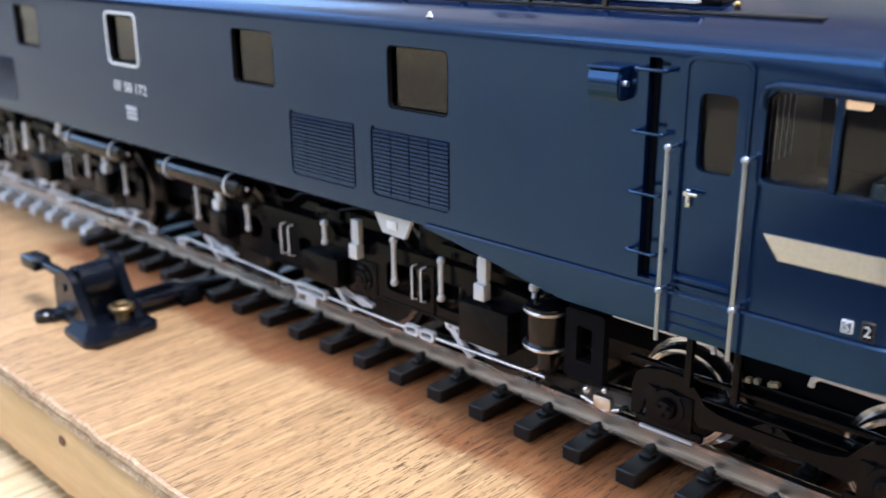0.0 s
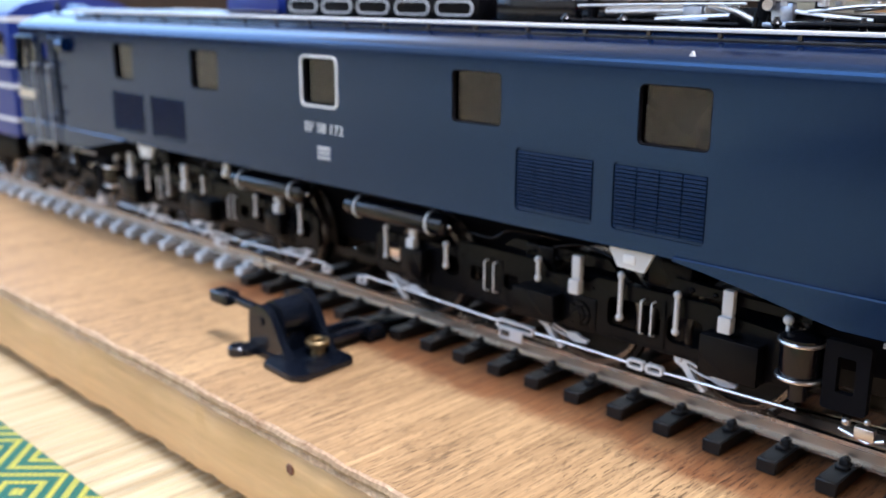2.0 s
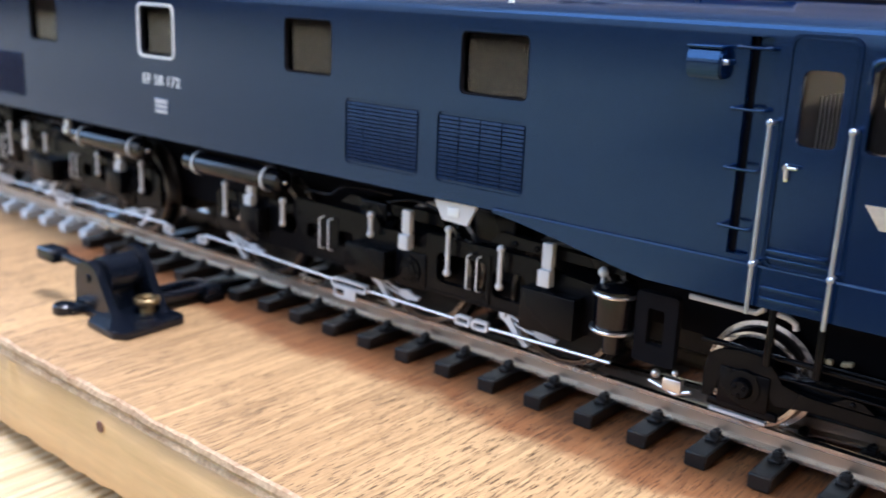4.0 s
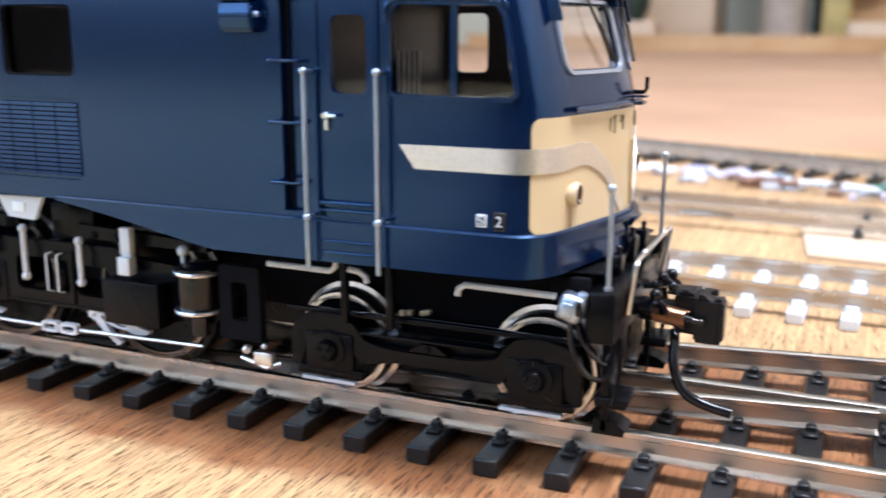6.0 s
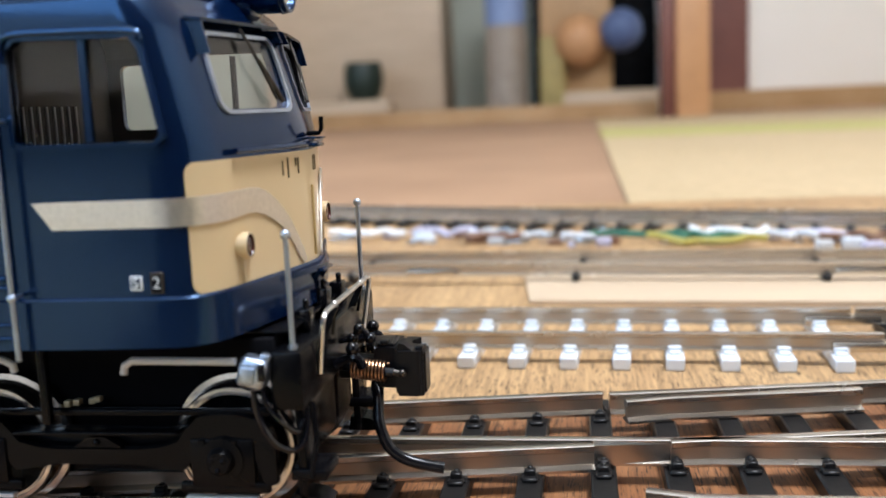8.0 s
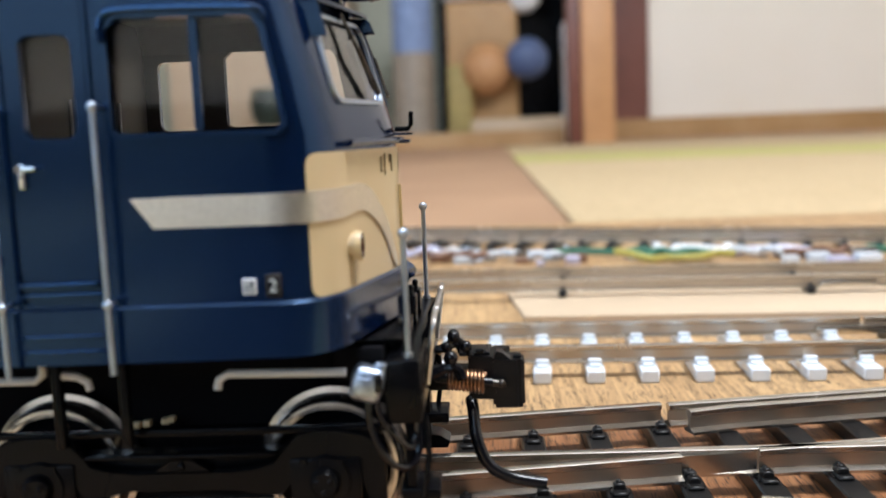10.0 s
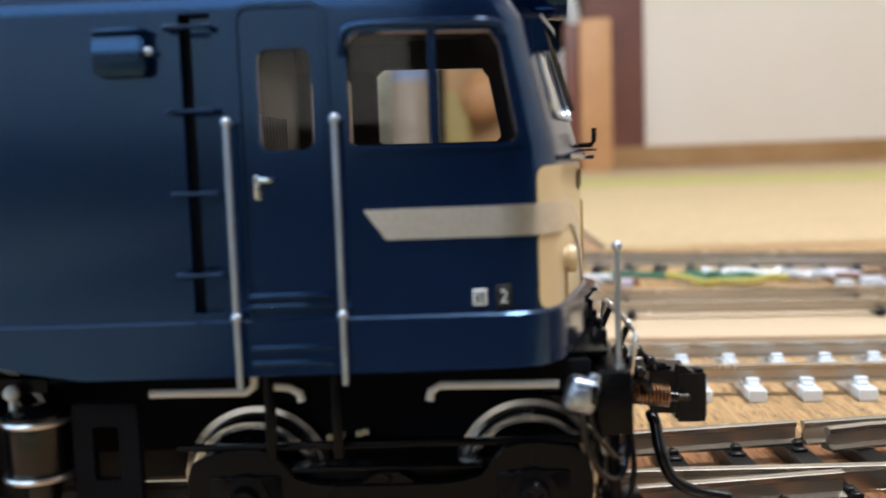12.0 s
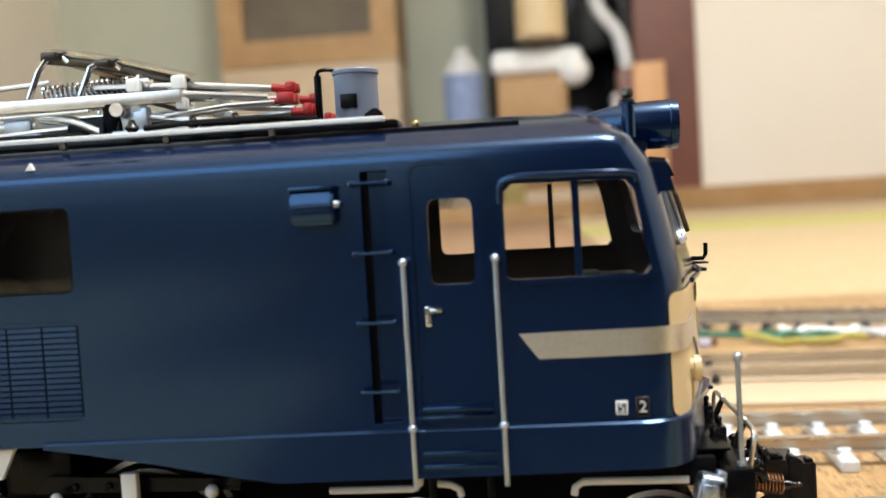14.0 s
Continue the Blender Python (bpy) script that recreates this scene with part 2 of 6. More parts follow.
def make_straw(name, k):
    """Rush mat: pale ribs that run along y, with darker reeds between."""
    m, n, l, b = principled(name, (0.6, 0.5, 0.25), 0.6)
    def tone(*c):
        return tuple(v * k for v in c)
    v = coords(n, l)
    f = noise_tex(n, l, coords(n, l, (900, 30, 100)), 1.0, 3, 0.6)
    col = ramp(n, l, f, [(0.30, tone(0.32, 0.22, 0.10)), (0.47, tone(0.58, 0.45, 0.25)), (0.75, tone(0.72, 0.60, 0.39))])
    l.new(mixc(n, l, 0.3, col, ramp(n, l, noise_tex(n, l, v, 30, 3), [(0.3, tone(0.46, 0.33, 0.17)), (0.7, tone(0.72, 0.61, 0.40))])), b.inputs["Base Color"])
    w = n.new("ShaderNodeTexWave")
    w.bands_direction = "X"
    w.inputs["Scale"].default_value = 150
    w.inputs["Distortion"].default_value = 1.0
    l.new(v, w.inputs["Vector"])
    bump(n, l, b, w.outputs["Fac"], 0.7, 0.0006)
    return m


# The second mat is the first one darkened, to weaken its reflections.
CLOTH, STRAW, DIMSTRAW = make_cloth(), make_straw("rush_mat", 1.0), make_straw("dimmed_rush_mat", 0.72)


def make_glass(name, tint=(1, 1, 1), rough=0.0):
    m, n, l, b = principled(name, tint, rough)
    b.inputs["Transmission Weight"].default_value = 1.0
    b.inputs["IOR"].default_value = 1.33
    return m


GLASS = make_glass("window_glass")


# ---- geometry helpers (full-size metres; scaled by S when a part is linked) ----
HOME = {}


def thing(name, label, category, at=(0, 0, 0), group="", kind=""):
    ob = new(name)
    ob.empty_display_size = 0.01
    HOME[ob] = Vector(at)
    ob.location = Vector(at) * S
    return tagged(ob, label, category, group, kind)


def link(name, me, mat, parent, label=""):
    ob = new(name, me)
    me.materials.append(mat)
    HOME[ob] = HOME[parent] if parent else Vector((0, 0, 0))
    if parent:
        ob.parent = parent
    return tagged(ob, label)


def mesh_of(name, bm, home=Vector((0, 0, 0)), sharp=38):
    bm.transform(Matrix.Scale(S, 4) @ Matrix.Translation(-home))
    bmesh.ops.recalc_face_normals(bm, faces=bm.faces)
    me = bpy.data.meshes.new(name)
    bm.to_mesh(me)
    bm.free()
    for p in me.polygons:
        p.use_smooth = True
    me.set_sharp_from_angle(angle=radians(sharp))
    return me


def part(name, bm, mat, parent, label="", sharp=38):
    return link(name, mesh_of(name, bm, HOME[parent], sharp), mat, parent, label)


def solid(name, bm, mat, label, category, group="", kind="", sharp=38):
    """A thing that is a single mesh."""
    xs = [v.co for v in bm.verts]
    home = Vector((sum(v.x for v in xs) / len(xs), sum(v.y for v in xs) / len(xs), min(v.z for v in xs)))
    me = mesh_of(name, bm, home, sharp)
    ob = new(name, me)
    me.materials.append(mat)
    HOME[ob] = home
    ob.location = home * S
    return tagged(ob, label, category, group, kind)


def B():
    return bmesh.new()


def box(bm, x0, x1, y0, y1, z0, z1, bevel=0.0, seg=2, m=None):
    mat = Matrix.Translation(((x0 + x1) / 2, (y0 + y1) / 2, (z0 + z1) / 2)) @ Matrix.Diagonal((abs(x1 - x0), abs(y1 - y0), abs(z1 - z0), 1))
    r = bmesh.ops.create_cube(bm, size=1, matrix=(m or Matrix()) @ mat)
    if bevel:
        es = {e for v in r["verts"] for e in v.link_edges}
        bmesh.ops.bevel(bm, geom=list(es), offset=bevel, segments=seg, affect="EDGES", profile=0.5)
    return bm


def cyl(bm, p0, p1, r, r2=None, seg=14):
    p0, p1 = Vector(p0), Vector(p1)
    d = p1 - p0
    m = Matrix.Translation((p0 + p1) / 2) @ d.to_track_quat("Z", "Y").to_matrix().to_4x4()
    bmesh.ops.create_cone(bm, cap_ends=True, segments=seg, radius1=r, radius2=r if r2 is None else r2, depth=d.length, matrix=m)
    return bm


def ball(bm, c, r, seg=12):
    bmesh.ops.create_uvsphere(bm, u_segments=seg, v_segments=max(6, seg // 2), radius=r, matrix=Matrix.Translation(c))
    return bm


def tube(bm, pts, r, seg=8, smooth=0):
    """A bent wire through pts; smooth: Catmull-Rom steps between points."""
    pts = [Vector(p) for p in pts]
    if smooth:
        out = []
        for i in range(len(pts) - 1):
            a, b, c, d = pts[max(i - 1, 0)], pts[i], pts[i + 1], pts[min(i + 2, len(pts) - 1)]
            for k in range(smooth):
                t = k / smooth
                out.append(0.5 * (2 * b + (c - a) * t + (2 * a - 5 * b + 4 * c - d) * t * t + (3 * b - a - 3 * c + d) * t ** 3))
        pts = out + [pts[-1]]
    rings, side = [], None
    for i, p in enumerate(pts):
        d = (pts[min(i + 1, len(pts) - 1)] - pts[max(i - 1, 0)]).normalized()
        if side is None:
            side = d.orthogonal().normalized()
        side = (side - d * side.dot(d)).normalized()
        up = d.cross(side)
        rings.append([bm.verts.new(p + r * (math.cos(a) * side + math.sin(a) * up)) for a in (2 * math.pi * k / seg for k in range(seg))])
    for a, b in zip(rings, rings[1:]):
        for k in range(seg):
            bm.faces.new((a[k], a[(k + 1) % seg], b[(k + 1) % seg], b[k]))
    bm.faces.new(rings[0][::-1])
    bm.faces.new(rings[-1])
    return bm


def spring(bm, p0, p1, r, wire, turns):
    p0, p1 = Vector(p0), Vector(p1)
    d = (p1 - p0)
    u = d.normalized().orthogonal()
    v = d.normalized().cross(u)
    n = turns * 10
    return tube(bm, [p0 + d * (k / n) + r * (math.cos(k * 0.6283) * u + math.sin(k * 0.6283) * v) for k in range(n + 1)], wire, 6)


def prism(bm, poly, axis, a, b):
    """A flat outline (list of 2D points) pushed out along an axis from a to b. axis 'y': points are (x, z); 'x': (y, z); 'z': (x, y)."""
    put = {"y": lambda p, t: (p[0], t, p[1]), "x": lambda p, t: (t, p[0], p[1]), "z": lambda p, t: (p[0], p[1], t)}[axis]
    lo = [bm.verts.new(put(p, a)) for p in poly]
    hi = [bm.verts.new(put(p, b)) for p in poly]
    bm.faces.new(lo)
    bm.faces.new(hi[::-1])
    n = len(poly)
    for i in range(n):
        bm.faces.new((lo[i], hi[i], hi[(i + 1) % n], lo[(i + 1) % n]))
    return bm


def rrect(a0, a1, b0, b1, r, seg=4):
    pts = []
    for ca, cb, start in ((a1 - r, b1 - r, 0), (a0 + r, b1 - r, 90), (a0 + r, b0 + r, 180), (a1 - r, b0 + r, 270)):
        pts += [(ca + r * math.cos(radians(start + 90 * k / seg)), cb + r * math.sin(radians(start + 90 * k / seg))) for k in range(seg + 1)]
    return pts


def frame_prism(bm, outer, inner, axis, a, b):
    """A flat ring between two outlines of equal length, with depth."""
    put = {"y": lambda p, t: (p[0], t, p[1]), "x": lambda p, t: (t, p[0], p[1]), "z": lambda p, t: (p[0], p[1], t)}[axis]
    rows = [[bm.verts.new(put(p, t)) for p in o] for o, t in ((outer, a), (outer, b), (inner, b), (inner, a))]
    n = len(outer)
    for r in range(4):
        for i in range(n):
            bm.faces.new((rows[r][i], rows[r][(i + 1) % n], rows[(r + 1) % 4][(i + 1) % n], rows[(r + 1) % 4][i]))
    return bm


def lathe(bm, prof, centre, axis, seg=32):
    """Turns a profile of (radius, distance along axis) round an axis through centre."""
    c, rings = Vector(centre), []
    for r, h in prof:
        row = []
        for k in range(seg):
            a = 2 * math.pi * k / seg
            u, v = r * math.cos(a), r * math.sin(a)
            row.append(bm.verts.new(c + Vector({"y": (u, h, v), "x": (h, u, v), "z": (u, v, h)}[axis])))
        rings.append(row)
    for a, b in zip(rings, rings[1:]):
        for k in range(seg):
            bm.faces.new((a[k], a[(k + 1) % seg], b[(k + 1) % seg], b[k]))
    bm.faces.new(rings[0])
    bm.faces.new(rings[-1][::-1])
    return bm


def strip(bm, rows):
    """A sheet through rows of points (all rows of equal length)."""
    vs = [[bm.verts.new(p) for p in row] for row in rows]
    for a, b in zip(vs, vs[1:]):
        for i in range(len(a) - 1):
            bm.faces.new((a[i], a[i + 1], b[i + 1], b[i]))
    return bm


def cut(bm, cutters, op="DIFFERENCE"):
    """bm less each of the cutter meshes."""
    def temp(b):
        bmesh.ops.recalc_face_normals(b, faces=b.faces)
        me = bpy.data.meshes.new("temp")
        b.to_mesh(me)
        b.free()
        return new("temp", me)
    base, tools = temp(bm), [temp(c) for c in cutters]
    for t in tools:
        md = base.modifiers.new("cut", "BOOLEAN")
        md.operation, md.object, md.solver = op, t, "EXACT"
    me = bpy.data.meshes.new_from_object(base.evaluated_get(bpy.context.evaluated_depsgraph_get()))
    out = bmesh.new()
    out.from_mesh(me)
    for o in (base, *tools):
        old = o.data
        bpy.data.objects.remove(o)
        bpy.data.meshes.remove(old)
    bpy.data.meshes.remove(me)
    return out


def lettering(name, text, size, mat, parent, m, label=""):
    """Raised letters; m places the text plane (metres of the full-size original)."""
    cu = bpy.data.curves.new("letters", "FONT")
    cu.body, cu.size, cu.extrude, cu.align_x, cu.align_y = text, size, 0.004, "CENTER", "CENTER"
    ob = new("letters", cu)
    me = bpy.data.meshes.new_from_object(ob.evaluated_get(bpy.context.evaluated_depsgraph_get()))
    bm = bmesh.new()
    bm.from_mesh(me)
    bpy.data.objects.remove(ob)
    bpy.data.curves.remove(cu)
    bpy.data.meshes.remove(me)
    bm.transform(m)
    return part(name, bm, mat, parent, label)


# ---- the room and the layout board ----
def flat(name, x0, x1, y0, y1, z0, z1, mat, label, category, kind="structure"):
    return solid(name, box(B(), x0, x1, y0, y1, z0, z1), mat, label, category, kind=kind)


WEST, EAST, SOUTH, NORTH, TOP = -108.0, 190.0, -76.0, 232.0, 142.0
flat("floor", WEST, EAST, 9.0, NORTH, -3.0, -0.26, CARPET, "brown wooden floor behind the layout board", "floor")
# Unseen floor beyond the mat: dark pieces are added to darken reflections.
flat("floor_rear", 3.0, EAST, -24.0, -9.0, -3.0, -1.22, DARKFLOOR, "unseen dark floor patch, added to darken reflections in the body side", "floor")
flat("floor_south", -7.0, EAST, SOUTH, -24.0, -3.0, -1.22, DARKFLOOR, "unseen dark floor strip to the south, added to darken reflections", "floor")
flat("floor_far_west", WEST, -56.0, -24.0, -9.0, -3.0, -1.218, DARKFLOOR, "unseen dark floor patch under the window, added to dim reflections", "floor")
flat("floor_west", -56.0, 3.0, -24.0, -9.0, -3.0, -1.215, DIMSTRAW, "unseen rush mat floor towards the window, toned down to dim reflections", "floor")
flat("floor_south_west", WEST, -7.0, SOUTH, -24.0, -3.0, -1.215, STRAW, "pale rush mat floor in the corner of the room", "floor")
flat("floor_front", WEST, EAST, -9.0, 9.0, -3.0, -1.21, STRAW, "pale rush mat floor in front of the board", "floor")
flat("ceiling", WEST, EAST, SOUTH, NORTH, TOP, TOP + 3, CEIL, "plain white ceiling", "ceiling")
wall = thing("wall_west", "cream plaster wall with a wide window", "wall", (WEST, 0, -3), kind="structure")
part("wall_face", frame_prism(B(), [(SOUTH, -3), (NORTH, -3), (NORTH, TOP), (SOUTH, TOP)], [(-72, 13), (82, 13), (82, 87), (-72, 87)], "x", WEST - 4, WEST), WALLCREAM, wall)
part("window_frame", frame_prism(B(), [(-72, 13), (82, 13), (82, 87), (-72, 87)], [(-70, 15), (80, 15), (80, 85), (-70, 85)], "x", WEST - 3, WEST - 1), CUPBOARD, wall)
# Dark bands low on two walls, added so paint and glass reflect something dark.
flat("dark_wall_band", WEST + 0.1, WEST + 2.0, SOUTH, NORTH, -1.2, 12.8, DARKWALL, "dark brown band below the window, added to darken reflections", "panelling")
flat("dark_wall_band", WEST + 2.1, EAST, SOUTH + 0.1, SOUTH + 2.0, -1.2, 5.8, DARKWALL, "unseen dark brown band along the wall, added to darken reflections", "panelling")
flat("wall_east", EAST, EAST + 4, SOUTH, NORTH, -3, TOP, WALLCREAM, "plain cream plaster wall", "wall")
wall = thing("wall_south", "cream plaster wall with a window", "wall", (-50, SOUTH, -3), kind="structure")
part("wall_face", frame_prism(B(), [(WEST, -3), (4, -3), (4, TOP), (WEST, TOP)], [(-64, 23), (2, 23), (2, 85), (-64, 85)], "y", SOUTH - 4, SOUTH), WALLCREAM, wall)
part("window_frame", frame_prism(B(), [(-64, 23), (2, 23), (2, 85), (-64, 85)], [(-62, 25), (0, 25), (0, 83), (-62, 83)], "y", SOUTH - 3, SOUTH - 1), CUPBOARD, wall)
# Unseen dark wall behind the camera, added to darken what the locomotive mirrors.
flat("wall_south_dark", 4, EAST, SOUTH - 4, SOUTH, -3, TOP, DARKWALL, "unseen dark brown wall, added to darken reflections in paint and glass", "wall")
flat("wall_north", WEST, 33.0, NORTH, NORTH + 4, -3, TOP, WALLGREEN, "pale green painted wall in the distance", "wall")
flat("wall_alcove", 46.0, EAST, 200.0, 204.0, 3.9, TOP, WALLCREAM, "bright cream plaster wall behind the layout", "wall")
flat("wall_alcove_side", 46.0, 50.0, 204.2, NORTH, -0.26, TOP, WALLCREAM, "cream plaster return of the alcove wall", "wall")
flat("sill", 34.0, EAST, 197.0, 204.0, -0.26, 3.86, CUPBOARD, "brown wooden sill under the cream wall", "sill")
flat("pillar", 33.2, 45.8, 199.0, 204.5, 3.9, TOP, REDBROWN, "dark red-brown wooden door pillar", "pillar")
flat("trim", -60, 25.5, 172, 180, -0.26, 2.6, CUPBOARD, "pale wooden threshold strip on the floor", "threshold")


def ceiling_lamp():
    t = thing("ceiling_lamp", "square white ceiling lamp with frosted cover", "lamp", (45, -10, TOP - 1.7))
    part("housing", box(B(), 25, 65, -30, 10, TOP - 1.6, TOP - 0.02, 0.4), CEIL, t)


ceiling_lamp()


def floor_mat():
    t = thing("floor_mat", "cream mat with a yellow-green border lying on the floor", "mat", (40, 60, -0.25))
    near, far = [(12.9, 14.0), (120.0, 14.0)], [(14.2, 160.0), (120.0, 118.0)]
    def lerp(u, v):
        a = Vector(near[0]).lerp(Vector(near[1]), u)
        b = Vector(far[0]).lerp(Vector(far[1]), u)
        return a.lerp(b, v)
    for name, mat, v0, v1, top in (("mat_body", MAT, 0, 0.42, -0.05), ("mat_border", MATGREEN, 0.423, 0.60, -0.04), ("mat_edge", MAT, 0.603, 1, -0.045)):
        part(name, prism(B(), [tuple(lerp(*q)) for q in ((0, v0), (1, v0), (1, v1), (0, v1))], "z", -0.25, top), mat, t)


floor_mat()


def layout_board():
    t = thing("layout_board", "plywood layout board with rough sawn edge on a pine batten", "board", (5, 5, -1.195), kind="structure")
    bm, rng = B(), random.Random(4)
    # the sawn front edge wavers and splinters a little
    n = 900
    xs = [-70 + 150 * k / n for k in range(n + 1)]
    def edge(x, amp):
        return -3.74 - 0.012 * max(0, x) + amp * (noise.noise((x * 1.7, 3, 0)) * 0.05 + noise.noise((x * 7, 9, 0)) * 0.035)
    back = [(80, 22.0), (-70, 22.0)]
    tops = [bm.verts.new((x, edge(x, 1), 0)) for x in xs]
    feet = [bm.verts.new((x, edge(x, 0.4) - 0.01, -0.24)) for x in xs]
    for i in range(n):
        bm.faces.new((tops[i], feet[i], feet[i + 1], tops[i + 1]))
    sawn = B()
    strip(sawn, [[Vector((x, edge(x, 1) - 0.006, 0.004)), Vector((x, edge(x, 1) - 0.03 - 0.012 * rng.random(), -0.012)), Vector((x, edge(x, 0.6) - 0.045 - 0.016 * rng.random(), -0.06)), Vector((x, edge(x, 0.4) - 0.035, -0.10)), Vector((x, edge(x, 0.4) - 0.05 - 0.016 * rng.random(), -0.15 - 0.012 * rng.random()))] for x in xs])
    bt, bf = [[bm.verts.new((x, y, z)) for x, y in back] for z in (0, -0.24)]
    bm.faces.new([*tops, *bt])
    bm.faces.new([*feet[::-1], bf[1], bf[0]])
    bm.faces.new((bt[0], bt[1], bf[1], bf[0]))
    bm.faces.new((tops[-1], feet[-1], bf[0], bt[0]))
    bm.faces.new((feet[0], tops[0], bt[1], bf[1]))
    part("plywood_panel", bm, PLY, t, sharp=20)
    part("sawn_edge", sawn, PLYEDGE, t, "rough sawn plywood edge", sharp=20)
    # the batten's face is sawn a little uneven, its lower arris is ragged
    bat, rows = B(), []
    for x in xs:
        w = noise.noise((x * 0.9, 1, 7)) * 0.02 + noise.noise((x * 5, 4, 7)) * 0.012
        rag = noise.noise((x * 2.3, 8, 2)) * 0.05 + noise.noise((x * 11, 2, 2)) * 0.03
        f = edge(x, 0.2) - 0.03
        rows.append([Vector((x, y, z)) for y, z in ((-2.6, -0.165), (f + 0.01, -0.165), (f - 0.008 + w, -0.185), (f - 0.02 + w, -0.55), (f - 0.02 + w, -1.0 + rag), (f + 0.01 + w, -1.05 + rag), (f + 0.09 + w, -1.075 + rag * 0.5), (f + 0.30, -1.09), (-2.6, -1.195))])
    strip(bat, rows)
    bat.faces.new([v for v in bat.verts[:9]])
    part("batten", bat, PINE, t, "pine batten with a small knot", sharp=50)
    kb = B()
    lathe(kb, [(0.001, 0), (0.03, 0.0), (0.05, -0.006), (0.062, 0.002)], (2.25, -3.828, -0.36), "y", 14)
    part("knot", kb, REDBROWN, t, "dark knot in the pine")
    part("rear_batten", box(B(), -70, 80, 6.5, 8.9, -1.195, -0.244, 0.05), PINE, t)


layout_board()


def mat_border():
    bm = B()
    box(bm, -70, 80, -7.34, -4.80, -1.205, -1.15, 0.02)
    solid("mat_border", bm, CLOTH, "green and yellow woven cloth border of the rush mat", "mat border")


mat_border()


# ---- tracks ----
RAIL = [(-0.085, 0), (0.085, 0), (0.085, 0.022), (0.018, 0.045), (0.018, 0.135), (0.045, 0.155), (0.045, 0.195), (0.03, 0.203), (-0.03, 0.203), (-0.045, 0.195), (-0.045, 0.155), (-0.018, 0.135), (-0.018, 0.045), (-0.085, 0.022)]
RAIL_FOOT = 0.157


def rail(bm, pts, foot=RAIL_FOOT):
    """The rail's section swept along points (x, y)."""
    rings, n = [], len(pts)
    for i, (x, y) in enumerate(pts):
        a, b = pts[max(i - 1, 0)], pts[min(i + 1, n - 1)]
        d = Vector((b[0] - a[0], b[1] - a[1])).normalized()
        rings.append([bm.verts.new((x - d.y * u, y + d.x * u, foot + h)) for u, h in RAIL])
    m = len(RAIL)
    for a, b in zip(rings, rings[1:]):
        for k in range(m):
            bm.faces.new((a[k], a[(k + 1) % m], b[(k + 1) % m], b[k]))
    bm.faces.new(rings[0])
    bm.faces.new(rings[-1][::-1])
    return bm


def rail_part(name, bm, t):
    """One rail: bright head and foot, mirror-like sides."""
    ob = part(name, bm, NICKEL, t)
    ob.data.materials.append(RAILWEB)
    for p in ob.data.polygons:
        h = p.center.z / S + HOME[t].z - RAIL_FOOT
        p.material_index = 1 if abs(p.normal.z) < 0.45 and 0.025 < h < 0.15 else 0
    return ob


def sleeper_mesh(name, y0, y1, seats, mat, home=Vector((0, 0, 0)), width=0.2):
    """One moulded sleeper across y0..y1 with a chair and clip on both sides of every rail seat."""
    bm = B()
    k = 1.7 if mat == CLEARWHITE else 1.0
    box(bm, -width / 2, width / 2, y0, y1, 0.004, 0.145, 0.014, 1)
    for s in seats:
        box(bm, -0.075, 0.075, s - 0.15, s + 0.15, 0.14, 0.156, 0)
        for o in (-1, 1):
            box(bm, -0.044 * k, 0.044 * k, s + o * 0.075, s + o * 0.15, 0.15, 0.222, 0.01, 1)
            box(bm, -0.06, 0.06, s + o * 0.09, s + o * 0.22, 0.142, 0.178, 0.012, 1)
            box(bm, -0.022 * k, 0.022 * k, s + o * 0.065, s + o * 0.115, 0.2, 0.255 - 0.02 * k, 0.01, 1)
    return mesh_of(name, bm, Vector((0, 0, 0)))


def put_sleepers(track, me, mat, spots):
    """Sleepers of one shape at (x, y, turn)."""
    if not me.materials:
        me.materials.append(mat)
    for x, y, turn in spots:
        ob = new("sleeper", me)
        ob.parent = track
        ob.matrix_local = Matrix.Translation((Vector((x, y, 0)) - HOME[track]) * S) @ pose(0, 0, 0, 0, 0, turn)


PITCH = 0.565


def branch(x):
    """Sideways shift of the diverging line of the turnout."""
    if x < 1.0:
        return 0.0
    return 0.0139 * (x - 1.0) ** 2 if x < 6.4 else 0.405 + 0.15 * (x - 6.4)


